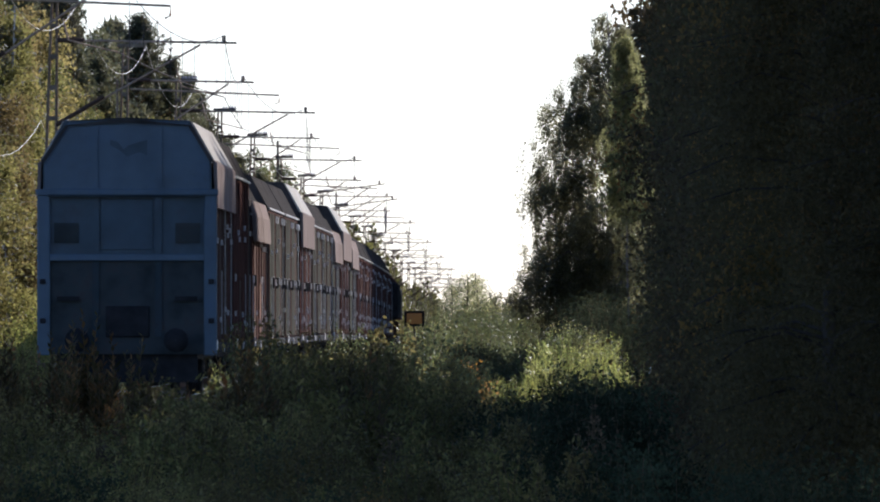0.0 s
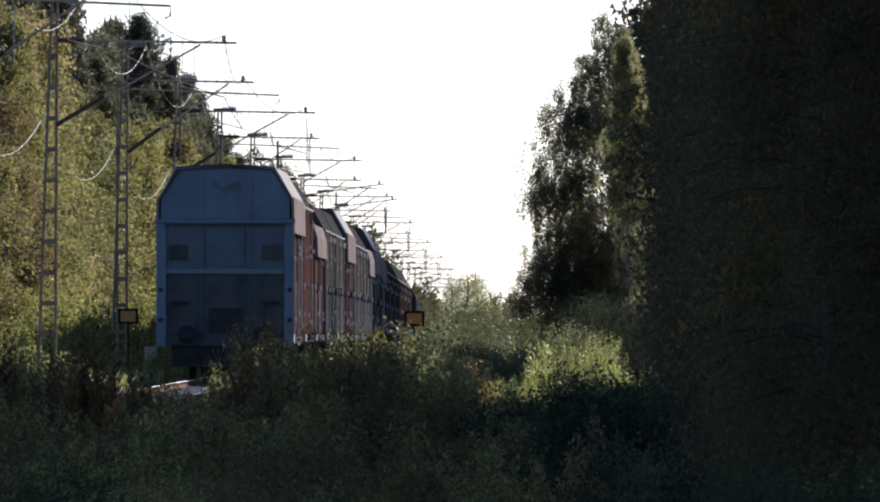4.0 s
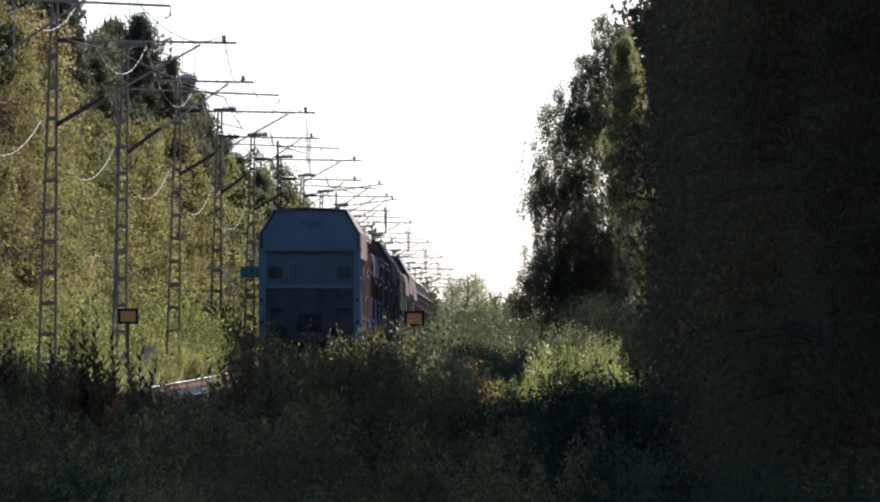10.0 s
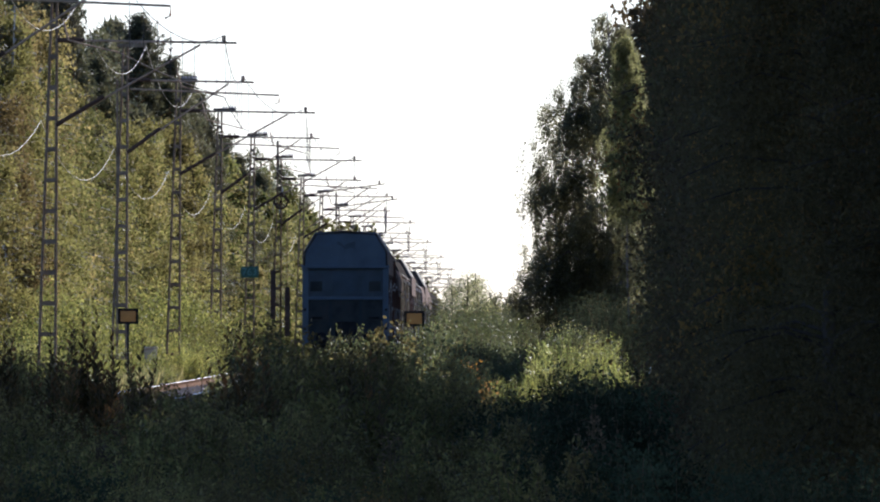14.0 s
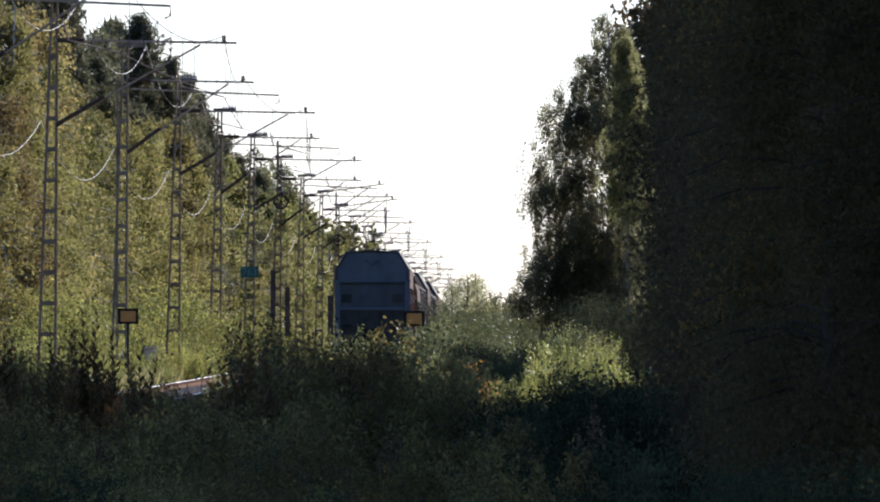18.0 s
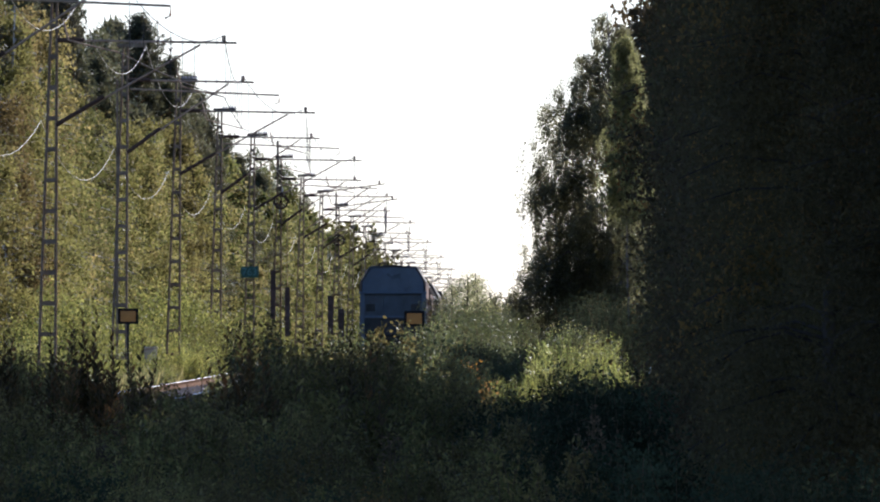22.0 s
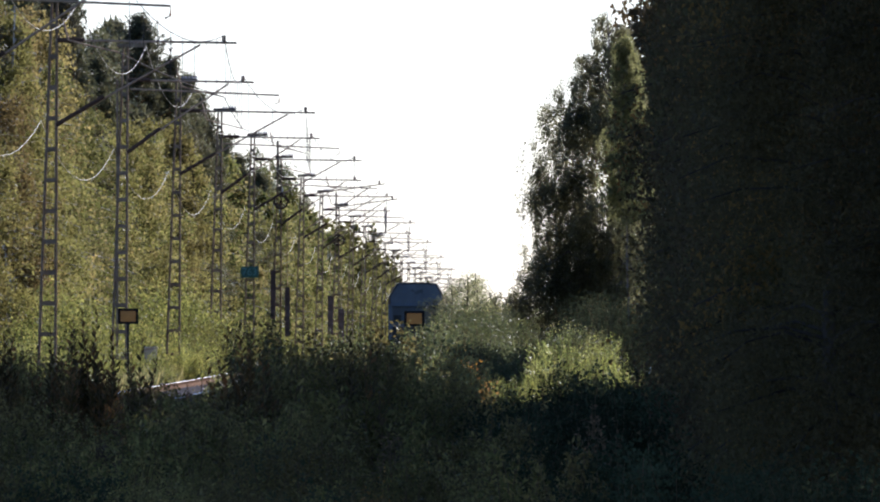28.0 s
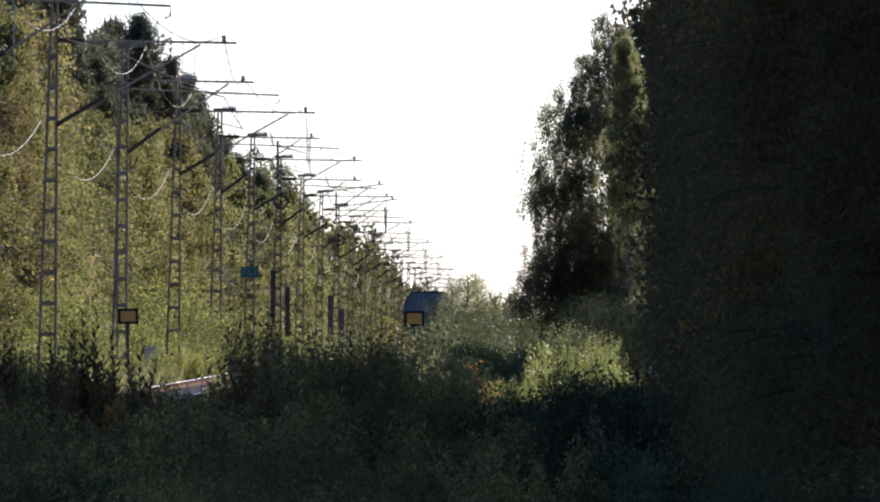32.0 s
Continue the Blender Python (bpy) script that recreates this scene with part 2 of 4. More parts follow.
        self.n += len(pts) * k

    def mesh(self, name, mat):
        return mesh_vf(name, np.concatenate(self.v), np.concatenate(self.f), mat)


def box(bm, x0, x1, y0, y1, z0, z1, bevel=0.0):
    r = bmesh.ops.create_cube(bm, size=1, matrix=Matrix.LocRotScale(((x0 + x1) / 2, (y0 + y1) / 2, (z0 + z1) / 2), None, (x1 - x0, y1 - y0, z1 - z0)))
    if bevel:
        es = list({e for v in r["verts"] for e in v.link_edges})
        bmesh.ops.bevel(bm, geom=es, offset=bevel, segments=1, affect="EDGES")
    return bm


def box_mesh(name, dims, mat, bevel=0.0):
    bm = bmesh.new()
    box(bm, *dims, bevel)
    me = bpy.data.meshes.new(name)
    bm.to_mesh(me)
    bm.free()
    me.materials.append(mat)
    return me


def prism(name, outline, y0, y1, mat, bevel=0.0):
    """An outline in x and z, carried from y0 to y1."""
    bm = bmesh.new()
    a = [bm.verts.new((x, y0, z)) for x, z in outline]
    b = [bm.verts.new((x, y1, z)) for x, z in outline]
    bm.faces.new(a)
    bm.faces.new(b[::-1])
    n = len(a)
    for i in range(n):
        bm.faces.new((a[(i + 1) % n], a[i], b[i], b[(i + 1) % n]))
    bmesh.ops.recalc_face_normals(bm, faces=bm.faces[:])
    if bevel:
        bmesh.ops.bevel(bm, geom=bm.edges[:], offset=bevel, segments=1, affect="EDGES")
    me = bpy.data.meshes.new(name)
    bm.to_mesh(me)
    bm.free()
    me.materials.append(mat)
    return me


def part(name, data, parent, label="", at=None):
    ob = new(name, data)
    ob.parent = parent
    if at is not None:
        ob.matrix_basis = at
    if label:
        tagged(ob, label)
    return ob


def part_box(name, dims, mat, parent, label="", bevel=0.0):
    return part(name, box_mesh(name, dims, mat, bevel), parent, label)


def thing(name, label, category, group="", at=None, kind=""):
    ob = new(name)
    if at is not None:
        ob.matrix_basis = at
    return tagged(ob, label, category, group, kind)


# ---- the plan ----
TRACK_X = -7.5


def rail_z(y):
    """Height of the rails: level, then over a crest and down an even grade."""
    if y < 420:
        return 0.0
    if y < 627:
        return -8.7e-6 * (y - 420) ** 2
    return -0.373 - 0.0036 * (y - 627)


def ground_z(x, y):
    d = abs(x - TRACK_X)
    low = -0.75 if x < TRACK_X else -0.6
    s = min(1.0, max(0.0, (d - 1.9) / 1.6))
    return rail_z(y) - 0.24 + s * (low + 0.24)


# ---- ground ----
xs = [-400, -150, -60, -30, -18, -13, -11.8, -11, -10.2, -9.4, -8.9, -7.5, -6.1, -5.6, -4.8, -4, -3, -1, 1, 4, 10, 25, 60, 150, 400]
ys = [-200, -60, -20, 0, 40, 80, 120, 160, 200, 250, 300, 350, 400, 440, 480, 520, 560, 600, 640, 700, 800, 900, 1000, 1200, 1500, 2000, 2600, 3400]
gv = [(x, y, ground_z(x, y) - 0.03 + (0.06 * noise.noise((x * 0.3, y * 0.1, 0)) if abs(x - TRACK_X) > 4 else 0)) for y in ys for x in xs]
gf = [(j * len(xs) + i, j * len(xs) + i + 1, (j + 1) * len(xs) + i + 1, (j + 1) * len(xs) + i) for j in range(len(ys) - 1) for i in range(len(xs) - 1)]
tagged(new("ground", mesh_vf("ground", gv, gf, M["soil"])), "dark soil under rough railside weeds", "ground", kind="structure")

bx = [-3.1, -1.9, -1.7, 0, 1.7, 1.9, 3.1]
bz = [-0.62, -0.2, -0.19, -0.17, -0.19, -0.2, -0.62]
by = [y for y in range(150, 2400, 10)]
bv = [(TRACK_X + x, y, rail_z(y) + z) for y in by for x, z in zip(bx, bz)]
bf = [(j * 7 + i, j * 7 + i + 1, (j + 1) * 7 + i + 1, (j + 1) * 7 + i) for j in range(len(by) - 1) for i in range(6)]
track = thing("railway_track", "single railway track on pale crushed stone ballast", "railway track", kind="structure")
part("ballast", mesh_vf("ballast", bv, bf, M["ballast"]), track, "grey-pink crushed stone ballast")
for side in (-1, 1):
    for nm, sec, mat in (("rail", [(-0.07, -0.16), (0.07, -0.16), (0.07, -0.135), (0.012, -0.12), (0.012, -0.045), (0.036, -0.03), (0.036, -0.004), (-0.036, -0.004), (-0.036, -0.03), (-0.012, -0.045), (-0.012, -0.12), (-0.07, -0.135)], "rail"),
                         ("rail_head", [(-0.03, -0.004), (0.03, -0.004), (0.026, 0.002), (-0.026, 0.002)], "rail_head")):
        k = len(sec)
        rv = [(TRACK_X + side * 0.797 + x, y, rail_z(y) + z) for y in by for x, z in sec]
        rf = [(j * k + i, j * k + (i + 1) % k, (j + 1) * k + (i + 1) % k, (j + 1) * k + i) for j in range(len(by) - 1) for i in range(k)]
        part(nm, mesh_vf(nm, rv, rf, M[mat]), track, "steel rail with a shiny running surface" if nm == "rail_head" else "rusty steel rail")

rs = np.random.default_rng(71)
sn = 9000
sc = np.column_stack([TRACK_X + rs.uniform(-1.9, 2.6, sn), 262 + 150 * rs.uniform(0, 1, sn) ** 1.2, np.zeros(sn)])
sc[:, 2] = np.where(np.abs(sc[:, 0] - TRACK_X) < 1.8, -0.17, -0.2 - 0.35 * (np.abs(sc[:, 0] - TRACK_X) - 1.9))
ax = rs.normal(size=(sn, 3, 3))
ax /= np.linalg.norm(ax, axis=2)[:, :, None]
ax *= rs.uniform(0.025, 0.06, (sn, 3, 1))
sv = np.stack([sc + ax[:, 0], sc - ax[:, 0], sc + ax[:, 1], sc - ax[:, 1], sc + ax[:, 2], sc - ax[:, 2]], 1)
sf = np.array([(0, 2, 4), (2, 1, 4), (1, 3, 4), (3, 0, 4), (2, 0, 5), (1, 2, 5), (3, 1, 5), (0, 3, 5)])
tagged(part("ballast_stone", mesh_vf("ballast_stone", sv.reshape(-1, 3), (np.arange(sn)[:, None, None] * 6 + sf[None]).reshape(-1, 3), M["ballast"]), track), kind="stuff")
slp = box_mesh("sleeper", (-1.3, 1.3, -0.13, 0.13, -0.3, -0.13), M["sleeper"], 0.02)
for k in range(200):
    part("sleeper", slp, track, at=pose(TRACK_X, 265 + 0.61 * k, 0))


# ---- plants ----
def curve_points(p0, direction, length, sag, rng, n=5, wobble=0.08):
    t = np.linspace(0, 1, n)[:, None]
    p = np.asarray(p0) + np.asarray(direction) * length * t
    p[:, 2] -= sag * length * t[:, 0] ** 2
    p[1:] += rng.normal(size=(n - 1, 3)) * wobble * length * t[1:] * 0.4
    return p


def tree_meshes(seed, height, base, radius, limbs, leaves, leaf, droop=0.5, hang=0.7, clump=0.22, rise=0.5, bark="bark", leaf_mat="birch_leaf", shape="egg", trunk_r=0.1, simple=True, tuft=14):
    """A tapered trunk with limbs, and a crown of leaves on hanging or tufted twigs."""
    rng = np.random.default_rng(seed)
    tb = Tubes()
    n = 9
    tz = np.linspace(0, height, n)
    lean = np.cumsum(rng.normal(size=(n, 2)) * 0.035 * height / n * 2, axis=0)
    tp = np.column_stack([lean - lean[0], tz])
    tb.add(tp, np.linspace(trunk_r, 0.015, n), 7)
    centres = []
    per = max(1, leaves // limbs)
    for i in range(limbs):
        f = (i + rng.uniform()) / limbs
        h = base + (0.985 * height - base) * f
        if shape == "egg":
            r = radius * (0.35 + 1.15 * math.sin(math.pi * min(1, 0.12 + 0.85 * f)) ** 0.8 * (1 - 0.45 * f)) * 0.85
        elif shape == "cone":
            r = radius * (1.05 - f) ** 0.8
        else:
            r = radius * (0.5 + 0.6 * math.sin(math.pi * (0.15 + 0.8 * f)))
        r *= rng.uniform(0.6, 1.15)
        az = rng.uniform(0, 2 * math.pi)
        at0 = np.array([np.interp(h, tz, tp[:, 0]), np.interp(h, tz, tp[:, 1]), h])
        d = np.array([math.cos(az), math.sin(az), rise * (0.5 + f)])
        pts = curve_points(at0, d, r, droop, rng, 4)
        tb.add(pts, np.linspace(max(0.012, trunk_r * 0.35 * (1 - 0.7 * f)), 0.006, 4), 3)
        nt = max(3, per // tuft)
        tt = rng.uniform(0.25, 1.0, nt) ** 0.7
        root = np.stack([np.interp(tt * 3, np.arange(4), pts[:, c]) for c in range(3)], 1)
        tl = hang * rng.uniform(0.3, 1.2, nt)
        m = per // nt + 1
        s = rng.uniform(0, 1, (nt, m))
        c = root[:, None, :] + np.clip(rng.normal(size=(nt, m, 3)), -1.9, 1.9) * clump
        c[:, :, 2] -= s * tl[:, None]
        centres.append(c.reshape(-1, 3))
    centres = np.concatenate(centres)
    centres[:, 2] = np.maximum(centres[:, 2], 0.15)
    return tb.mesh("trunk", M[bark]), leaves_mesh("crown", centres, leaf[0], leaf[1], M[leaf_mat], rng, down=0.6 if hang > 0.3 else 0.0, simple=simple)


def weeping_birch(seed, height, reach, limbs, leaves, leaf, boughs=(), trunk_r=0.11, low=0.1, leaf_mat="weep_leaf"):
    """A birch with arching limbs from which leafy twigs hang like strings. boughs: height of the arch, reach and azimuth of single larger limbs."""
    rng = np.random.default_rng(seed)
    tb = Tubes()
    n = 11
    tz = np.linspace(0, height, n)
    lean = np.cumsum(rng.normal(size=(n, 2)) * 0.012 * height / n * 2, axis=0)
    tp = np.column_stack([lean - lean[0], tz])
    tb.add(tp, np.linspace(trunk_r, 0.012, n), 7)
    arms = []
    for i in range(limbs):
        f = low + (0.985 - low) * (i + rng.uniform()) / limbs
        arms.append((f * height, reach * (1 - f ** 2.2) ** 0.6 * rng.uniform(0.6, 1.0) + 0.12, rng.uniform(0, 2 * math.pi), 1.0))
    arms += [(z, r, radians(a), 2.6) for z, r, a in boughs]
    total = sum(w * (r + 0.4) for z, r, a, w in arms)
    centres = []
    for z, r, az, weight in arms:
        h = max(0.15, z - 0.3 * r)
        at0 = np.array([np.interp(h, tz, tp[:, 0]), np.interp(h, tz, tp[:, 1]), h])
        t = np.linspace(0, 1, 6)
        pts = at0 + np.column_stack([math.cos(az) * r * t, math.sin(az) * r * t, 1.25 * r * (t - 0.8 * t * t)])
        pts[1:] += rng.normal(size=(5, 3)) * 0.04 * r
        tb.add(pts, np.linspace(max(0.014, trunk_r * 0.3 * (1 - 0.7 * z / height)), 0.005, 6), 4)
        count = int(leaves * weight * (r + 0.4) / total)
        nt = max(4, count // 85)
        tt = rng.uniform(0.12, 1.0, nt) ** 0.75
        root = np.stack([np.interp(tt * 5, np.arange(6), pts[:, c]) for c in range(3)], 1)
        root += rng.normal(size=(nt, 3)) * np.array([0.17, 0.17, 0.1]) * (0.5 + 0.5 * min(1, r)) * (1.5 if weight > 1 else 1.0)
        drop = rng.uniform(0.25, 1.25, nt) * (0.45 + 0.55 * min(1.0, r / 1.4)) * (1.1 if weight > 1 else rng.choice((0.5, 0.8, 1.0, 1.15)))
        swing = rng.normal(size=(nt, 2)) * 0.1
        m = count // nt + 1
        s = rng.uniform(0, 1, (nt, m)) ** 0.85
        c = root[:, None, :] + rng.normal(size=(nt, m, 3)) * 0.055
        c[:, :, :2] += (swing * drop[:, None])[:, None, :] * s[:, :, None]
        c[:, :, 2] -= s * drop[:, None]
        centres.append(c.reshape(-1, 3))
    centres = np.concatenate(centres)
    centres = centres[centres[:, 2] > 0.1]
    return tb.mesh("trunk", M["birch_twig"]), leaves_mesh("crown", centres, leaf[0], leaf[1], M[leaf_mat], rng, down=1.2, simple=True)


def bush_meshes(seed, height, radius, stems, leaves, leaf, leaf_mat="bush_leaf", clump=0.06, simple=False, upright=0.3):
    rng = np.random.default_rng(seed)
    tb = Tubes()
    centres = []
    for i in range(stems):
        az, out = rng.uniform(0, 2 * math.pi), radius * rng.uniform(0.1, 1.0)
        p0 = np.array([math.cos(az), math.sin(az), 0]) * radius * 0.25 * rng.uniform() + (0, 0, -0.1)
        h = height * rng.uniform(0.6, 1.05) * (1 - 0.3 * (out / radius) ** 2)
        t = np.linspace(0, 1, 5)[:, None]
        pts = p0 + np.array([math.cos(az) * out, math.sin(az) * out, 0]) * t ** 1.4 + np.array([0, 0, h]) * t
        pts[1:] += rng.normal(size=(4, 3)) * 0.03 * height
        tb.add(pts, np.linspace(0.012, 0.003, 5), 3)
        m = leaves // stems
        tt = rng.uniform(0.12, 1.0, m) ** 0.75
        c = np.stack([np.interp(tt * 4, np.arange(5), pts[:, k]) for k in range(3)], 1)
        c += rng.normal(size=(m, 3)) * (clump + 0.1 * radius * (1 - tt))[:, None]
        centres.append(c)
    centres = np.concatenate(centres)
    centres[:, 2] = np.maximum(centres[:, 2], 0.0)
    return tb.mesh("stalk", M["stem"]), leaves_mesh("foliage", centres, leaf[0], leaf[1], M[leaf_mat], rng, down=-upright, simple=simple)


def sprig_meshes(seed, height, stems, ranks, leaf):
    """Upright rods, each set with leaves on both sides that point out and up."""
    rng = np.random.default_rng(seed)
    tb, quads = Tubes(), []
    for i in range(stems):
        h = height * (1.0 if i == 0 else rng.uniform(0.55, 0.9))
        az, out = rng.uniform(0, 2 * math.pi), 0.0 if i == 0 else rng.uniform(0.08, 0.34)
        t = np.linspace(0, 1, 6)[:, None]
        pts = np.array([math.cos(az) * out, math.sin(az) * out, 0]) * t ** 1.3 + np.array([0, 0, h]) * t + (0, 0, -0.1)
        pts[1:] += rng.normal(size=(5, 3)) * 0.018
        tb.add(pts, np.linspace(0.009, 0.003, 6), 4)
        turn = rng.uniform(0, 2 * math.pi)
        for k in range(ranks):
            f = 0.18 + 0.82 * (k + 0.5) / ranks
            p = np.array([np.interp(f * 5, np.arange(6), pts[:, c]) for c in range(3)])
            turn += 2.4 + rng.normal() * 0.3
            up = 0.5 + 0.8 * f + rng.normal() * 0.2
            a = np.array([math.cos(turn), math.sin(turn), up])
            a /= np.linalg.norm(a)
            b = np.cross(a, (0, 0, 1.0)) + rng.normal(size=3) * 0.25
            b /= np.linalg.norm(b)
            size = rng.uniform(0.7, 1.2) * (1 - 0.45 * max(0, f - 0.7) / 0.3)
            l, w = leaf[0] * size, leaf[1] * size
            quads.append([p, p + a * l * 0.45 + b * w * 0.5, p + a * l, p + a * l * 0.45 - b * w * 0.5])
    q = np.array(quads)
    return tb.mesh("stalk", M["stem"]), mesh_vf("foliage", q.reshape(-1, 3), np.arange(4 * len(q)).reshape(-1, 4), M["sprig_leaf"])


def plant(name, meshes, x, y, size, turn, label, category, group, parts=("trunk", "crown")):
    ob = thing(name, label, category, group, pose(x, y, ground_z(x, y) - 0.03, 0, 0, turn))
    ob.scale = (size, size, size)
    for nm, me in zip(parts, meshes):
        tagged(part(nm, me, ob), kind="stuff" if nm != "trunk" else "")
    return ob


rnd = random.Random(4)
BIRCHES = [tree_meshes(10 + i, 10.0, 0.8, 1.9, 60, 15000, (0.1, 0.08), clump=0.15, tuft=42, bark="birch_bark", trunk_r=0.09) for i in range(4)]
ASPENS = [tree_meshes(20 + i, 9.0, 0.5, 1.8, 56, 15000, (0.1, 0.085), droop=0.2, hang=0.3, clump=0.17, tuft=42, leaf_mat="aspen_leaf", trunk_r=0.09) for i in range(4)]
PINES = [tree_meshes(30 + i, 12.5, 3.0, 2.1, 76, 22000, (0.15, 0.055), droop=0.1, hang=0.05, clump=0.15, rise=0.75, bark="pine_bark", leaf_mat="needle", shape="cone", trunk_r=0.13) for i in range(3)]
FAR_BIRCHES = [tree_meshes(40 + i, 10.0, 0.5, 1.9, 40, 5200, (0.18, 0.145), clump=0.17, tuft=30, bark="birch_bark", trunk_r=0.09) for i in range(4)]
FAR_PINES = [tree_meshes(46 + i, 12.5, 3.0, 1.9, 34, 2800, (0.36, 0.1), droop=0.1, hang=0.05, clump=0.2, rise=0.45, bark="pine_bark", leaf_mat="needle", shape="dome", trunk_r=0.13) for i in range(3)]

# the wood along the far side of the track
GOLDEN = [tree_meshes(60 + i, 9.6, 0.8, 1.5, 56, 15000, (0.1, 0.08), bark="birch_bark", leaf_mat="gold_leaf", trunk_r=0.09) for i in range(2)]
for i, (x, yy, size) in enumerate(((-14.5, 447, 0.98), (-14.1, 441, 0.84), (-14.9, 455, 1.04), (-13.4, 624, 0.52), (-15.2, 500, 1.16), (-15.3, 484, 1.16))):
    plant("birch_tree", GOLDEN[i % 2], x, yy, size, i * 95, "birch with golden autumn leaves at the wood's edge", "tree", "trees along the railway")
for x, yy, size in ((-17.2, 640, 1.1), (-16.4, 642, 1.09), (-15.4, 638, 1.12), (-14.6, 645, 1.0), (-18.3, 640, 1.12), (-17.8, 646, 1.08), (-13.9, 640, 0.92), (-16.8, 655, 1.07), (-15.9, 652, 1.05), (-15.0, 656, 1.02), (-14.3, 660, 0.97), (-14.5, 687, 1.0), (-14.8, 737, 0.97), (-14.8, 774, 0.92), (-14.7, 830, 0.9), (-14.8, 880, 0.88), (-14.9, 712, 0.98)):
    plant("pine_tree", PINES[int(-x * 10) % 3], x, yy, size, x * 40, "tall dark pine rising above the wood's edge", "tree", "trees along the railway")
for i, (x, yy, size) in enumerate(((-13.5, 618, 1.0), (-13.9, 611, 1.04), (-14.2, 603, 1.04), (-13.3, 634, 0.95), (-14.0, 595, 0.9), (-14.6, 590, 1.0))):
    plant("aspen_tree", (ASPENS + BIRCHES)[i % 5], x, yy, size, i * 111, "aspen with yellow-green leaves before the tall pines", "tree", "trees along the railway")
y = 425.0
while y < 1250:
    for row, (x0, x1) in enumerate(((-13.6, -15.0), (-15.2, -17.5), (-17.5, -21))):
        if rnd.random() < (0.85, 0.97, 0.85)[row]:
            bay = 1.1 * noise.noise((y * 0.045, row * 5.0, 2.5)) - 0.55
            x, yy = rnd.uniform(x0, x1) + bay, y + rnd.uniform(-1.5, 1.5)
            k = rnd.random()
            size = rnd.uniform(0.8, 1.08) * (0.95, 1.1, 1.15)[row]
            near = y < 600
            if k < (0.55, 0.5, 0.25)[row]:
                plant("birch_tree", rnd.choice(BIRCHES if near else FAR_BIRCHES), x, yy, size, rnd.uniform(0, 360), "slender birch with green and yellowing leaves at the wood's edge", "tree", "trees along the railway")
            elif k < (1.0, 0.75, 0.35)[row]:
                plant("aspen_tree", rnd.choice(ASPENS if near else FAR_BIRCHES), x, yy, size, rnd.uniform(0, 360), "aspen with yellow-green autumn leaves at the wood's edge", "tree", "trees along the railway")
            else:
                plant("pine_tree", rnd.choice(PINES if near else FAR_PINES), x, yy, size * (0.98 if y < 720 else 0.9), rnd.uniform(0, 360), "dark green pine standing in the railside wood", "tree", "trees along the railway")
    y += 4.6 + (y - 425) * 0.004


def woods(name, label, x0, x1, y0, y1, count, height, leaf, mat, seed, spread=1.6):
    """Far woods in one piece: many crowns of leaf clumps."""
    rng = np.random.default_rng(seed)
    cs = []
    for i in range(count):
        x, yy = rng.uniform(x0, x1), y0 + (y1 - y0) * rng.uniform() ** 1.3
        h = height * rng.uniform(0.75, 1.1)
        m = 260
        f = rng.uniform(0.03, 1.0, m)
        r = spread * (1.1 - f) ** 0.6 * rng.uniform(0.2, 1.0, m)
        a = rng.uniform(0, 2 * math.pi, m)
        cs.append(np.column_stack([x + r * np.cos(a), yy + r * np.sin(a), ground_z(x, yy) + h * f]))
    me = leaves_mesh(name, np.concatenate(cs), leaf, leaf * 0.9, M[mat], rng, simple=True)
    return tagged(new(name, me), label, "woods", kind="stuff")


woods("far_wood", "far mixed wood beside the railway, green and yellowing", -30, -14, 1230, 2400, 420, 11.5, 0.45, "birch_leaf", 51)
woods("far_wood", "far mixed wood across the track's end", -12, 40, 2300, 2800, 200, 10, 0.6, "needle", 52)
woods("far_wood", "mixed wood behind the railside birch", 5, 26, 560, 2300, 420, 11, 0.45, "birch_leaf", 53)

# the tall birch beside the line, and the dark trees near by
BOUGHS = ((9.35, 0.83, 170), (8.75, 1.26, 200), (8.1, 1.65, 185), (7.75, 1.87, 172), (7.6, 1.76, 215), (6.9, 1.98, 178), (6.4, 2.09, 190), (5.85, 2.18, 178), (5.65, 2.33, 195), (5.5, 2.02, 160), (4.9, 2.02, 185), (4.4, 2.13, 172), (3.85, 2.48, 182), (3.7, 2.38, 205), (3.6, 2.33, 165),
          (3.2, 2.53, 190), (2.75, 3.19, 180), (2.6, 3.08, 196), (2.5, 3.03, 168), (1.9, 2.75, 178), (1.6, 2.53, 200), (4.8, 1.65, 200), (4.3, 1.54, 150), (4.0, 1.3, 230), (3.4, 1.76, 160), (3.1, 1.65, 215), (5.0, 1.32, 160), (3.7, 1.0, 250), (4.5, 0.9, 270))
plant("birch_tree", weeping_birch(77, 10.75, 2.2, 90, 200000, (0.064, 0.038), BOUGHS, 0.12), 1.72, 480, 1.0, 0, "tall weeping birch with drooping twigs beside the line", "tree", "")
# extra tree standing in for the sunlit right strip of the tall birch
plant("birch_tree", weeping_birch(79, 9.7, 0.8, 80, 52000, (0.052, 0.03), (), 0.03, 0.52, "slim_leaf"), 2.12, 452, 1.0, 40, "slim birch added to make the tall birch's sunlit strip", "tree", "")
# added birches: the first four, unseen, shade their neighbours; the rest close a gap
for i, (x, yy, s) in enumerate(((4.3, 455, 0.68), (5.0, 459, 0.74), (4.5, 466, 0.7), (5.2, 472, 0.74), (3.0, 500, 0.8), (3.5, 507, 0.85), (2.6, 504, 0.7))):
    plant("birch_tree", BIRCHES[i % 4], x, yy, s, i * 77, "half-grown birch added behind the dark trees as shade and backing", "tree", "birches behind the thicket")
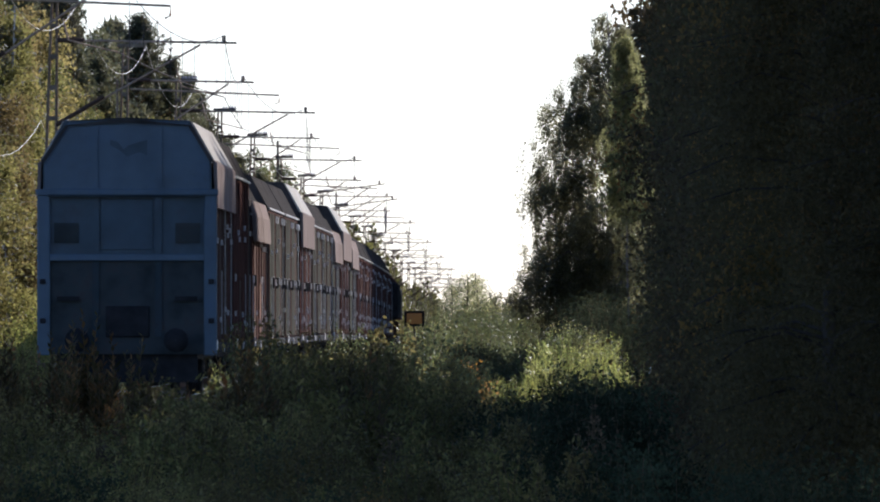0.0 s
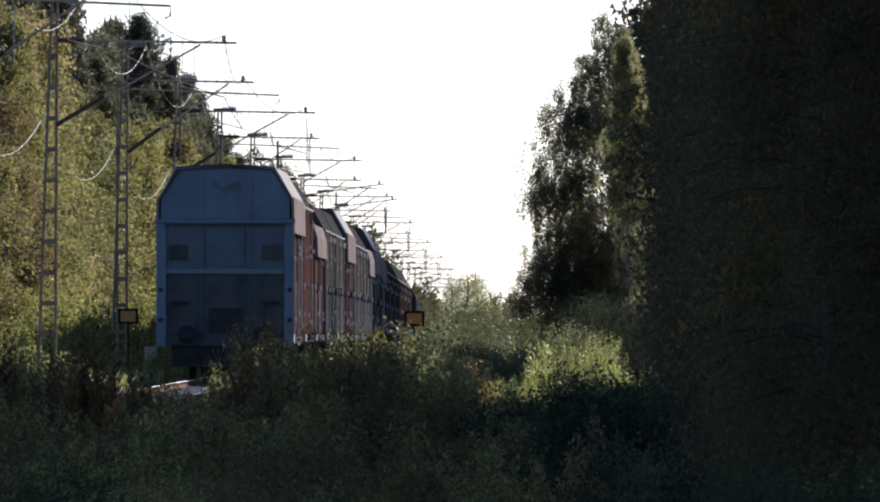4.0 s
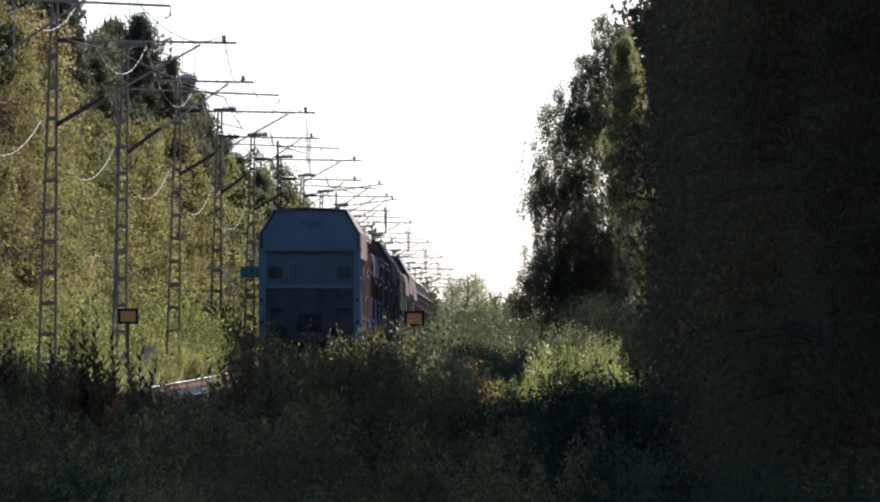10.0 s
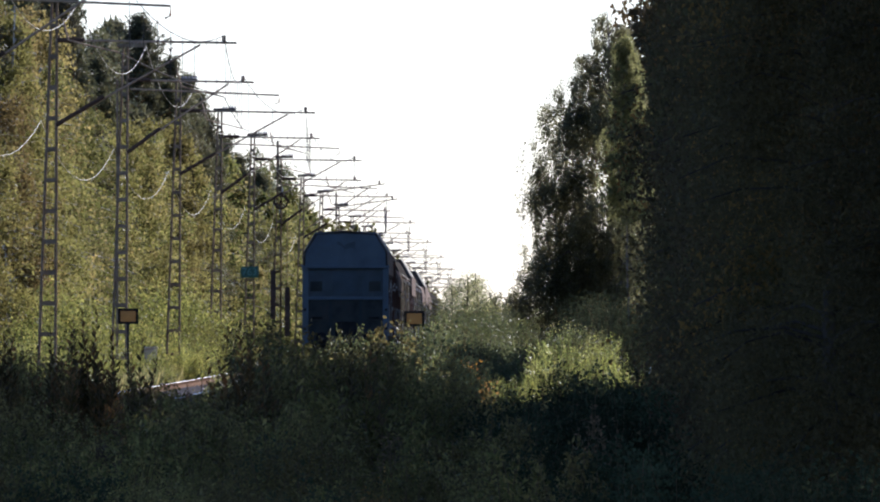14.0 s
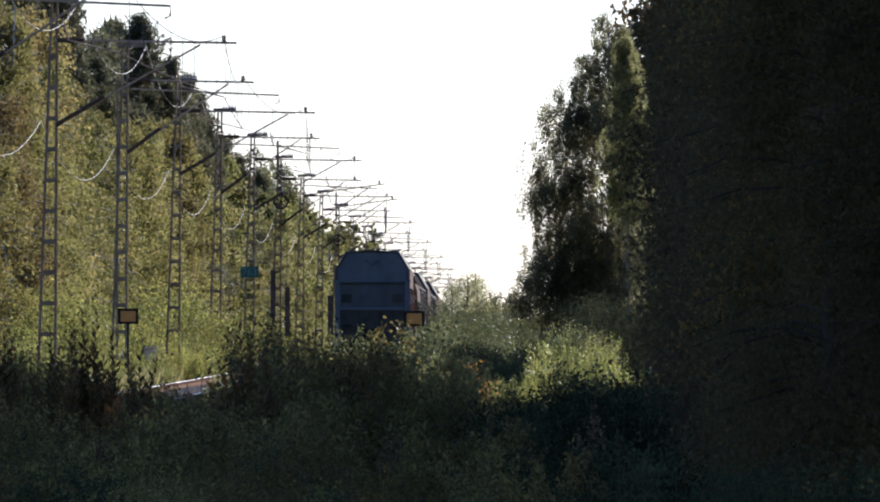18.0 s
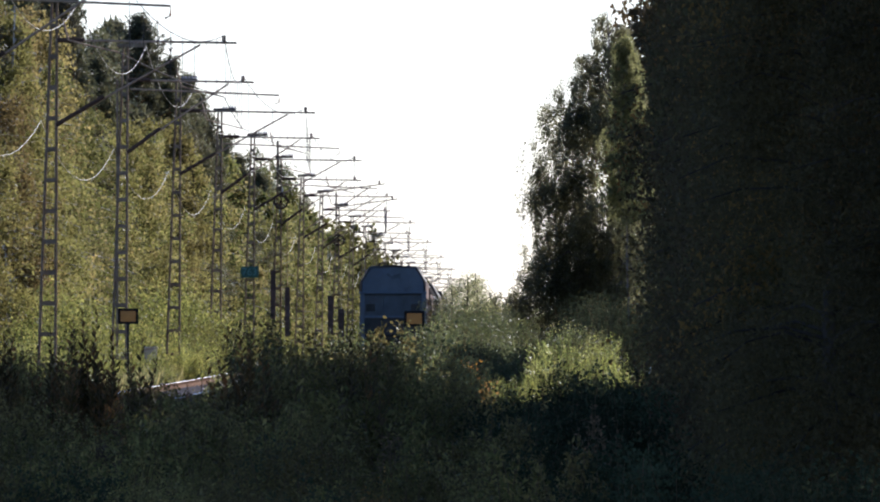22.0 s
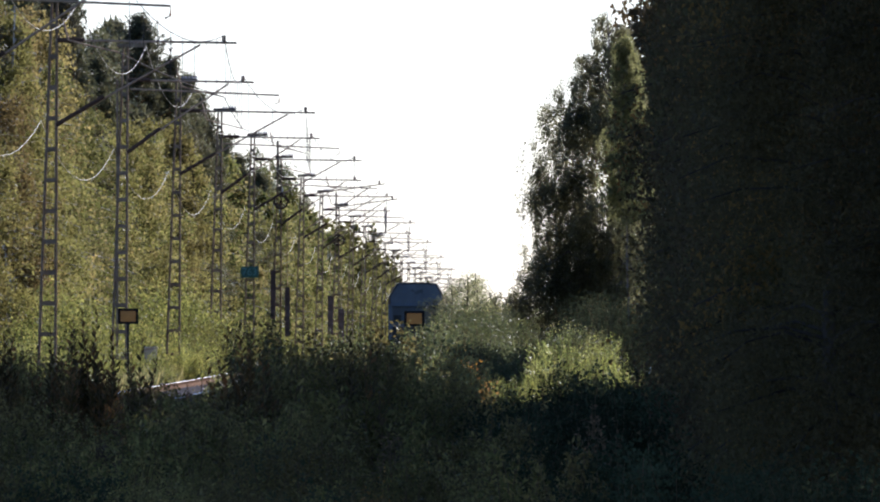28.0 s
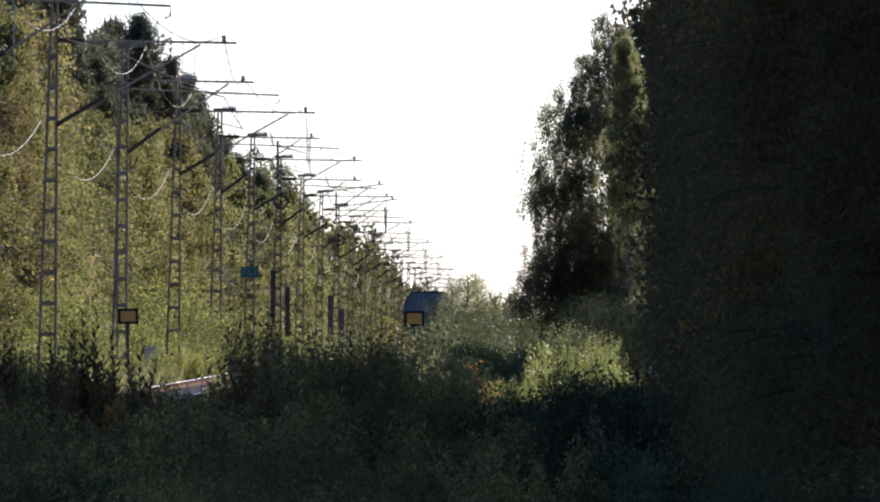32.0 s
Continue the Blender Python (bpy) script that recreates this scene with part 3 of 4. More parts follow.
DARK = [tree_meshes(90 + i, 9.5, 0.2, 1.5, 70, 34000, (0.06, 0.045), hang=0.5, clump=0.2, leaf_mat="dark_leaf", trunk_r=0.12) for i in range(2)]
DARK_FINE = [tree_meshes(94 + i, 6.6, 0.1, 1.25, 100, 60000, (0.05, 0.04), hang=0.5, clump=0.17, leaf_mat="dark_leaf", shape="dome", trunk_r=0.09) for i in range(2)]
# the alder at (2.95, 194.6) is unseen, added to shade the willow sprigs
for i, (x, yy, s) in enumerate(((2.34, 150, 1.0), (2.37, 141, 0.9), (3.16, 135, 0.95), (2.93, 168, 1.05), (4.15, 131, 0.95), (3.36, 188, 1.1), (3.68, 146, 1.0), (2.75, 155, 1.15), (3.06, 160, 1.2), (2.64, 177, 1.15), (2.85, 183, 1.3), (3.42, 190, 1.1), (3.18, 172, 1.4), (3.55, 181, 1.55), (2.36, 158, 0.95), (2.57, 165, 1.0), (2.58, 146, 1.05), (2.50, 153, 1.0), (2.68, 171, 1.1), (2.95, 194.6, 1.1), (2.5, 262, 0.8), (2.75, 274, 0.95), (2.95, 288, 1.1))):
    plant("alder_tree", DARK_FINE[i % 2], x, yy, s, i * 67, "dense young dark-leaved alder in deep shade", "tree", "dark trees by the path")
# the last four stand unseen, added to keep sun off the alders' edge
for i, (x, yy, s) in enumerate(((3.4, 152, 1.05), (4.4, 158, 1.1), (3.6, 166, 1.0), (5.6, 149, 1.05), (5.0, 175, 1.1), (6.4, 165, 1.1), (5.6, 133, 1.0), (4.0, 150, 1.0), (3.1, 200, 1.0), (3.6, 204, 1.0), (4.4, 203, 1.1), (5.5, 189, 1.0), (5.3, 183, 1.05), (6.0, 197, 1.1), (5.8, 205, 1.1))):
    plant("alder_tree", DARK[i % 2], x, yy, s, i * 67, "dense dark-leaved tree standing in its own shade", "tree", "dark trees by the path")
# broad trees added mostly out of view, to shade the line and undergrowth
SHADE_TREE = tree_meshes(96, 14.5, 6.6, 5.2, 90, 34000, (0.24, 0.2), droop=0.25, hang=0.5, clump=0.4, rise=0.35, leaf_mat="dark_leaf", trunk_r=0.28)
for i, (x, yy, s) in enumerate(((7.5, 118, 1.1), (8.5, 272, 1.1), (10.0, 278, 1.15), (9.2, 266, 1.1), (8.8, 284, 1.1), (10.4, 304, 1.1), (6.8, 132, 1.05), (7.6, 146, 1.1), (9.0, 158, 1.15), (7.8, 174, 1.15), (13, 110, 1.2), (13, 135, 1.2), (13, 160, 1.2), (13, 185, 1.2), (9.6, 190, 1.2), (8.2, 209, 1.25), (8.0, 342, 1.035), (9.2, 350, 1.11), (10.6, 345, 1.165), (9.0, 358, 1.1), (9.2, 330, 1.1), (10.6, 334, 1.175), (11.0, 361, 1.2), (8.4, 336, 1.07), (9.6, 322, 1.11), (10.0, 602, 1.17), (10.0, 611, 1.2), (10.2, 619, 1.26), (9.4, 629, 1.22), (10.0, 639, 1.26), (9.4, 649, 1.22), (10.4, 658, 1.28), (9.6, 668, 1.24), (10.2, 678, 1.25), (9.6, 688, 1.22), (10.0, 698, 1.24), (9.5, 166, 1.2), (11.0, 172, 1.3), (11.5, 180, 1.3))):
    plant("oak_tree", SHADE_TREE, x, yy, s, i * 83, "broad tree added mostly out of view to cast shade", "tree", "broad trees by the path")

SAPLINGS = [tree_meshes(99 + 400 * i, 3.5, 0.25, 0.75, 34, 3000, (0.055, 0.036), droop=0.2, hang=0.25, clump=0.13, bark="bark", leaf_mat="weep_leaf", trunk_r=0.022) for i in range(3)]
for i, (x, yy, s) in enumerate(((-3.15, 470, 0.74), (-2.9, 478, 0.8), (-2.65, 466, 0.84), (-2.45, 474, 0.88), (-2.2, 468, 0.92), (-2.05, 480, 0.96), (-1.85, 470, 0.88), (-1.65, 476, 0.8), (-1.45, 468, 0.7), (-2.75, 492, 0.86), (-2.3, 496, 0.9))):
    plant("birch_sapling", SAPLINGS[i % 3], x, yy, s, i * 71, "thin wispy birch sapling above the shrubs", "tree", "saplings beside the line")

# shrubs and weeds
SHRUBS = [bush_meshes(200 + i, 1.5, 0.7, 26, 4200, (0.05, 0.025), "brightened_leaf", clump=0.05) for i in range(4)]
WEEDS = [bush_meshes(220 + i, 1.15, 0.42, 16, 1300, (0.075, 0.026), "brightened_leaf", clump=0.03) for i in range(4)]
SHADE_SHRUBS = [bush_meshes(310 + i, 1.5, 0.7, 26, 3600, (0.05, 0.036), "dark_toned_leaf", clump=0.06) for i in range(3)]
TALL = [bush_meshes(260 + i, 1.9, 0.4, 24, 3400, (0.055, 0.016), clump=0.025, upright=0.6) for i in range(3)]
SUNLIT = [bush_meshes(290 + i, 1.9, 0.4, 30, 6000, (0.055, 0.012), "sunlit_leaf", clump=0.02, upright=0.7) for i in range(3)]
DRY = [bush_meshes(300 + i, 1.5, 0.34, 18, 700, (0.065, 0.022), "dry_leaf", clump=0.03) for i in range(3)]
SPRIGS = [sprig_meshes(270 + i, 1.9, 9, 46, (0.13, 0.052)) for i in range(4)]
RUSTY = [bush_meshes(240 + i, 1.1, 0.35, 20, 3600, (0.03, 0.018), "rust_leaf") for i in range(2)]
RUSSET = [bush_meshes(245 + i, 1.1, 0.3, 14, 1500, (0.046, 0.026), "russet_leaf") for i in range(2)]
LINE_SHRUBS = [bush_meshes(280 + i, 2.6, 1.2, 44, 6500, (0.06, 0.04), clump=0.1, simple=True) for i in range(3)]
# line shrubs again in the darkened leaf, for the shaded hollow
HOLLOW = [bush_meshes(320 + i, 2.6, 1.2, 44, 6500, (0.06, 0.04), "dark_toned_leaf", clump=0.1, simple=True) for i in range(2)]
FAR_SHRUBS = [bush_meshes(250 + i, 2.6, 1.2, 30, 3600, (0.085, 0.06), "sallow_leaf", clump=0.12, simple=True) for i in range(3)]


def scatter(kinds, name, label, category, group, count, xr, yr, sr, seed):
    r = random.Random(seed)
    for i in range(count):
        plant(name, r.choice(kinds), r.uniform(*xr), r.uniform(*yr), r.uniform(*sr), r.uniform(0, 360), label, category, group, ("stalk", "foliage"))


DARKW = "shaded green willow shrub with narrow leaves in rough grass"
FORE, SUNNY = "shrubs in the foreground", "sunlit shrubs"
scatter(SHRUBS, "willow_shrub", DARKW, "shrub", FORE, 44, (-5.4, 0.1), (126, 165), (0.45, 0.9), 1)
scatter(SHRUBS, "willow_shrub", DARKW, "shrub", FORE, 12, (-3.3, -2.8), (180, 205), (1.0, 1.2), 2)
scatter(SHRUBS, "willow_shrub", DARKW, "shrub", FORE, 12, (-4.8, -3.7), (182, 200), (0.78, 0.9), 36)
scatter(SHRUBS, "willow_shrub", DARKW, "shrub", FORE, 4, (-3.7, -3.4), (184, 200), (0.82, 0.92), 38)
scatter(TALL, "tall_weed", "upright leafy weed at the edge of the shade", "weed", "weeds in the foreground", 22, (-2.75, -1.5), (200, 217), (0.95, 1.08), 37)
scatter(SHRUBS, "willow_shrub", DARKW, "shrub", FORE, 16, (-2.8, -1.75), (180, 205), (1.15, 1.4), 31)
scatter(TALL, "tall_weed", "dark upright weed beside the track", "weed", "weeds in the foreground", 4, (-3.42, -3.15), (186, 192), (1.08, 1.2), 32)
scatter(SHRUBS, "willow_shrub", DARKW, "shrub", FORE, 12, (-2.2, -1.5), (180, 205), (0.98, 1.2), 28)
scatter(SHRUBS, "willow_shrub", DARKW, "shrub", FORE, 24, (-6.5, -3.6), (160, 195), (0.52, 0.74), 8)
scatter(WEEDS, "tall_weed", "broad-leaved shaded weed in the undergrowth", "weed", "weeds in the foreground", 20, (-5.2, 0.2), (124, 150), (0.8, 1.15), 18)
scatter(SHRUBS, "willow_shrub", DARKW, "shrub", FORE, 10, (-6.0, -5.4), (178, 190), (0.86, 1.0), 47)
scatter(SHRUBS, "willow_shrub", DARKW, "shrub", FORE, 16, (-5.4, -4.2), (182, 190), (0.62, 0.74), 48)
scatter(SHADE_SHRUBS, "alder_shrub", "low undergrowth shrub with leaf colour darkened for shade", "shrub", FORE, 14, (-5.4, -0.4), (126, 158), (0.5, 0.85), 49)
scatter(WEEDS, "tall_weed", "tall leafy weed rising from the undergrowth", "weed", "weeds in the foreground", 16, (-3.6, -2.0), (150, 178), (0.95, 1.3), 50)
scatter(RUSTY, "rowan_shrub", "small shaded shrub with rust-orange leaves", "shrub", "rusty shrubs", 5, (-4.6, -0.5), (126, 150), (0.6, 0.9), 19)
scatter(SHRUBS, "willow_shrub", DARKW, "shrub", FORE, 10, (-1.6, -0.6), (172, 212), (0.92, 1.08), 12)
scatter(SHADE_SHRUBS, "alder_shrub", "low shrub under the trees, deep shade put into its leaf colour", "shrub", FORE, 34, (0.1, 2.2), (170, 214), (0.96, 1.12), 43)
scatter(SHADE_SHRUBS, "alder_shrub", "low shrub under the trees, deep shade put into its leaf colour", "shrub", FORE, 16, (-0.95, 0.2), (170, 212), (0.78, 0.9), 46)
scatter(SHADE_SHRUBS, "alder_shrub", "low shrub under the trees, deep shade put into its leaf colour", "shrub", FORE, 30, (-0.2, 2.6), (122, 168), (0.45, 0.85), 44)
scatter(WEEDS, "tall_weed", "tall leafy weed with upright stalks beside the track", "weed", "weeds in the foreground", 12, (-6.3, -4.6), (165, 200), (0.8, 1.05), 3)
scatter(RUSTY, "rowan_shrub", "small shrub with rust-orange autumn leaves", "shrub", "rusty shrubs", 2, (-5.3, -5.0), (184, 188), (1.0, 1.15), 16)
scatter(RUSTY, "rowan_shrub", "small shrub with rust-orange autumn leaves", "shrub", "rusty shrubs", 7, (-1.4, -1.2), (229, 233), (1.35, 1.65), 20)
scatter(WEEDS, "tall_weed", "tall leafy weed rising from the undergrowth", "weed", "weeds in the foreground", 18, (-4.2, 0.1), (160, 178), (0.95, 1.4), 21)
scatter(SHRUBS, "willow_shrub", "pale green willow shrub lit by the sun", "shrub", SUNNY, 4, (0.0, 0.7), (238, 250), (0.9, 1.1), 4)
scatter(SHRUBS, "willow_shrub", "pale green willow shrub lit by the sun", "shrub", SUNNY, 3, (-1.0, -0.4), (232, 240), (0.45, 0.6), 33)
scatter(SUNLIT, "tall_weed", "upright sunlit weed with narrow leaves", "weed", "sunlit weeds", 22, (-1.05, -0.2), (229, 238), (0.6, 0.8), 34)
scatter(SUNLIT, "tall_weed", "upright sunlit weed with narrow leaves", "weed", "sunlit weeds", 40, (-0.15, 0.9), (228, 246), (0.86, 1.06), 17)
scatter(SUNLIT, "tall_weed", "upright sunlit weed with yellowing narrow leaves", "weed", "sunlit weeds", 4, (-1.6, -1.3), (236, 242), (0.9, 1.02), 42)
scatter(SUNLIT, "tall_weed", "upright half-lit weed beside the ballast", "weed", "sunlit weeds", 4, (-4.2, -3.9), (213, 218), (0.72, 0.92), 45)
scatter(SHADE_SHRUBS, "alder_shrub", "shrub at the edge of the sunlit weeds, leaf colour darkened for shade", "shrub", FORE, 9, (-2.2, -1.5), (214, 226), (1.15, 1.4), 53)
scatter(RUSSET, "rowan_shrub", "small shrub with brick-red autumn leaves", "shrub", "rusty shrubs", 3, (-1.28, -1.12), (217, 220), (1.0, 1.1), 5)
scatter(LINE_SHRUBS, "willow_shrub", "sunlit willow shrub growing beside the ballast", "shrub", "shrubs beside the line", 16, (-2.5, -0.9), (425, 470), (0.85, 1.0), 6)
scatter(LINE_SHRUBS, "willow_shrub", "sunlit willow shrub growing beside the ballast", "shrub", "shrubs beside the line", 16, (-2.9, -1.0), (405, 440), (0.55, 0.8), 9)
scatter(HOLLOW, "alder_shrub", "shrub in a hollow beside the line, shade put into its leaf colour", "shrub", "shrubs beside the line", 16, (-1.75, 0.1), (300, 330), (0.6, 0.68), 10)
scatter(HOLLOW, "alder_shrub", "shrub at the foot of the tall birch, leaf colour darkened for shade", "shrub", "shrubs beside the line", 9, (0.9, 2.3), (438, 470), (0.9, 1.15), 54)
scatter(LINE_SHRUBS, "willow_shrub", "shaded willow shrub in a hollow beside the line", "shrub", "shrubs beside the line", 6, (0.2, 0.9), (320, 430), (0.6, 0.8), 35)
scatter(FAR_SHRUBS, "sallow_bush", "yellow-green sallow bush under the line's masts", "bush", "shrubs under the masts", 60, (-13.6, -11.4), (395, 800), (0.7, 1.1), 7)
scatter(FAR_SHRUBS, "sallow_bush", "low yellow-green bush beside the ballast", "bush", "shrubs under the masts", 40, (-11.2, -10.2), (482, 640), (0.5, 0.7), 11)
scatter(FAR_SHRUBS, "sallow_bush", "tall yellow-green sallow bush beside a mast", "bush", "shrubs under the masts", 22, (-12.8, -11.4), (510, 580), (1.05, 1.4), 13)
scatter(FAR_SHRUBS, "sallow_bush", "tall yellow-green sallow bush beside a mast", "bush", "shrubs under the masts", 14, (-12.9, -12.0), (425, 500), (0.95, 1.25), 27)
scatter(DRY, "dry_weed", "withered brown weed with thin stalks in the undergrowth", "weed", "dry weeds", 12, (-5.9, 1.2), (148, 182), (0.75, 1.0), 39)
scatter(DRY, "dry_weed", "withered brown weed beside the track", "weed", "dry weeds", 5, (-5.0, -4.0), (184, 200), (0.8, 1.0), 40)
for i, (x, size) in enumerate(((-5.77, 0.98), (-5.67, 0.84), (-5.4, 0.78), (-5.2, 0.85), (-5.05, 0.95), (-4.98, 0.84), (-4.91, 1.03), (-4.81, 1.0), (-4.72, 0.86), (-4.63, 0.95), (-4.53, 0.82), (-4.43, 0.84), (-4.34, 0.96), (-4.1, 0.7), (-3.8, 0.74), (-3.34, 1.03), (-3.24, 1.06), (-3.15, 1.0), (-3.02, 0.92), (-2.1, 1.0), (-1.83, 0.98))):
    plant("willow_sprig", SPRIGS[i % 4], x, 176 + (i * 37) % 5, size * 1.06, i * 55, "upright willow sprig with large olive leaves", "shrub", "willow sprigs", ("stalk", "foliage"))
plant("rowan_shrub", RUSSET[0], -4.8, 183, 0.9, 30, "small rowan shoot with brick-red leaves", "shrub", "rusty shrubs", ("stalk", "foliage"))
plant("dry_weed", DRY[1], -4.27, 181, 0.8, 70, "withered pale brown weed beside the track", "weed", "dry weeds", ("stalk", "foliage"))
scatter(FAR_SHRUBS, "sallow_bush", "low yellow-green bush beside the ballast", "bush", "shrubs under the masts", 18, (-12.6, -11.0), (345, 425), (0.45, 0.75), 24)
scatter(FAR_SHRUBS, "sallow_bush", "tall yellow-green sallow bush beside a mast", "bush", "shrubs under the masts", 10, (-12.2, -11.0), (514, 530), (1.05, 1.25), 25)
scatter(FAR_SHRUBS, "sallow_bush", "low yellow-green bush beside the ballast", "bush", "shrubs under the masts", 5, (-10.3, -9.7), (414, 424), (0.36, 0.44), 26)


def grass(name, label, x0, x1, y0, y1, count, height, width, seed):
    """Rough grass: leaning blades in one piece."""
    rng = np.random.default_rng(seed)
    x, yy = rng.uniform(x0, x1, count), rng.uniform(y0, y1, count)
    z = np.array([ground_z(a, b) for a, b in zip(x, yy)])
    h = height * rng.uniform(0.5, 1.2, count)
    az = rng.uniform(0, 2 * math.pi, count)
    w = np.column_stack([np.cos(az), np.sin(az), np.zeros(count)]) * width / 2
    root = np.column_stack([x, yy, z - 0.05])
    lean = rng.normal(size=(count, 3)) * 0.3 * h[:, None]
    lean[:, 2] = h
    mid = root + lean * 0.6
    mid[:, 2] += 0.06 * h
    q = np.stack([root - w, root + w, mid + w * 0.7, mid - w * 0.7, mid - w * 0.7, mid + w * 0.7, root + lean + w * 0.1, root + lean - w * 0.1], 1)
    return tagged(new(name, mesh_vf(name, q.reshape(-1, 3), np.arange(count * 8).reshape(-1, 4), M["grass"])), label, "grass", kind="stuff")


grass("grass", "rough tall grass in the shaded foreground", -5.5, 4.0, 92, 260, 16000, 0.5, 0.025, 61)
grass("grass", "rough grass beside the ballast", -13.5, -10.6, 330, 700, 16000, 0.7, 0.04, 62)
grass("grass", "rough grass at the foot of the ballast", -10.7, -9.5, 340, 440, 2700, 0.6, 0.03, 64)
scatter(FAR_SHRUBS, "sallow_bush", "low yellow-green bush beside the ballast", "bush", "shrubs under the masts", 20, (-10.6, -9.9), (474, 520), (0.42, 0.62), 22)
scatter(FAR_SHRUBS, "sallow_bush", "rounded yellow-green bush beside the ballast", "bush", "shrubs under the masts", 8, (-11.0, -10.1), (486, 506), (0.75, 0.95), 52)
scatter(FAR_SHRUBS, "sallow_bush", "low yellow-green bush beside the ballast", "bush", "shrubs under the masts", 14, (-11.6, -10.7), (380, 436), (0.4, 0.62), 23)
grass("grass", "rough grass on the open side of the track", -4.4, 3.0, 260, 520, 16000, 0.6, 0.04, 63)

# ---- line masts and wires ----
MAST_X = -10.4
MAST_H = 8.2


def mast_thing(y, index):
    z0 = rail_z(y)
    ob = thing("line_mast", "grey steel ladder-type mast carrying overhead line arms", "mast", "line masts", pose(MAST_X, y, z0))
    def leg_x(z):
        return 0.04 * (z + 0.7) / 8.9 - 0.105 - 0.032 * (MAST_H - z)
    b = Tubes()
    b.add([(0, 0, -0.7), (0.04, 0, MAST_H)], 0.033, 4)
    part("leg", b.mesh("leg", M["mast"]), ob)
    b = Tubes()
    b.add([(leg_x(-0.7), 0, -0.7), (leg_x(MAST_H), 0, MAST_H)], 0.033, 4)
    part("leg", b.mesh("leg", M["mast"]), ob)
    z = -0.2
    while z < MAST_H:
        part_box("rung", (leg_x(z), 0.0045 * (z + 0.7), -0.03, 0.03, z - 0.048, z + 0.048), M["mast"], ob)
        z += 0.65
    if index == 2:
        part_box("conduit", (leg_x(4) - 0.03, leg_x(4) + 0.03, -0.02, 0.05, 0.4, 7.3), M["mast"], ob, "grey cable conduit")
    # cross arm
    odd = index % 2 == 1
    tip = 3.83 if odd else 3.15
    up = -0.06
    zt = 7.3
    a = Tubes()
    a.add([(0, 0, zt), (tip, 0, zt + up)], 0.029, 6)
    part("cross_arm", a.mesh("cross_arm", M["arm"]), ob, "galvanised tube")
    s = Tubes()
    s.add([(0.0, 0, 5.5), (tip * 0.8, 0, zt + up * 0.8 - 0.05)], 0.026, 6)
    part("strut", s.mesh("strut", M["arm"]), ob)
    s = Tubes()
    s.add([(0.02, 0, 5.51), (tip * 0.27, 0, 5.5 + (zt - 5.5) * 0.34)], 0.047, 8)
    part("insulator", s.mesh("insulator", M["strut_insulator"]), ob, "ribbed dark insulator")
    s = Tubes()
    s.add([(0.05, 0, zt), (0.6, 0, zt)], 0.05, 8)
    part("insulator", s.mesh("insulator", M["strut_insulator"]), ob, "ribbed dark insulator")
    wx = tip - 0.27
    s = Tubes()
    s.add([(wx, 0, zt + up - 0.02), (wx, 0, zt + up + 0.16)], 0.05, 6)
    part("wire_clamp", s.mesh("wire_clamp", M["arm"]), ob)
    if index in (7, 8):
        s = Tubes()
        s.add([(0, 0.25, zt + 0.02), (3.48, 0.25, zt + 0.5)], 0.029, 6)
        part("raised_arm", s.mesh("raised_arm", M["arm"]), ob, "galvanised tube sloping upwards")
        s = Tubes()
        s.add([(0.0, 0.25, 5.8), (2.85, 0.25, zt + 0.36)], 0.026, 6)
        part("strut", s.mesh("strut", M["arm"]), ob)
        s = Tubes()
        s.add([(3.24, 0.25, zt + 0.44), (3.24, 0.25, zt + 0.64)], 0.05, 6)
        part("wire_clamp", s.mesh("wire_clamp", M["arm"]), ob)
    if not odd:
        s = Tubes()
        s.add([(0.1, 0, 7.08), (tip + 0.62, 0, 6.92), (tip + 0.62, 0, 6.75), (tip + 0.52, 0, 6.7)], 0.025, 6)
        part("registration_arm", s.mesh("registration_arm", M["arm"]), ob)
    s = Tubes()
    s.add([(wx, 0, 6.1), (wx - 0.9, 0, 6.32)], 0.016, 5)
    part("steady_arm", s.mesh("steady_arm", M["arm"]), ob)
    s = Tubes()
    s.add([(wx - 0.9, 0, 6.32), (wx - 1.0, 0, zt - 0.6)], 0.02, 5)
    part("dropper_bracket", s.mesh("dropper_bracket", M["arm"]), ob)
    if index in (6, 9):
        s = Tubes()
        s.add([(-0.1, 0, 7.4), (-0.1, 0, 8.75), (-0.1, 0, 8.8)], [0.06, 0.05, 0.01], 6)
        part("finial", s.mesh("finial", M["mast"]), ob)
    if index in (6, 9):
        ring = Tubes()
        turn = np.linspace(0, 2 * math.pi, 21)
        ring.add(np.column_stack([0.02 + 0.26 * np.cos(turn), np.full(21, -0.16), 6.4 + 0.26 * np.sin(turn)]), 0.045, 6)
        wheel = part("tension_wheel", ring.mesh("tension_wheel", M["strut_insulator"]), ob, "dark grooved tensioning wheel")
        spokes = Tubes()
        for k in range(3):
            c, d = 0.25 * math.cos(k * 1.05 + 0.3), 0.25 * math.sin(k * 1.05 + 0.3)
            spokes.add([(0.02 - c, -0.16, 6.4 - d), (0.02 + c, -0.16, 6.4 + d)], 0.022, 5)
        spokes.add([(0.02, -0.24, 6.4), (0.02, 0.05, 6.4)], 0.05, 8)
        part("spoke", spokes.mesh("spoke", M["strut_insulator"]), wheel)
    # top bracket with its insulator
    part_box("top_bracket", (-0.22, 0.5, -0.05, 0.05, MAST_H - 0.1, MAST_H), M["mast"], ob)
    s = Tubes()
    for k in range(5):
        s.add([(0.08 + 0.09 * k, 0, MAST_H + 0.02), (0.13 + 0.09 * k, 0, MAST_H + 0.02)], 0.05, 8)
    part("insulator", s.mesh("insulator", M["insulator"]), ob, "string of pale glazed insulator discs")
    return ob


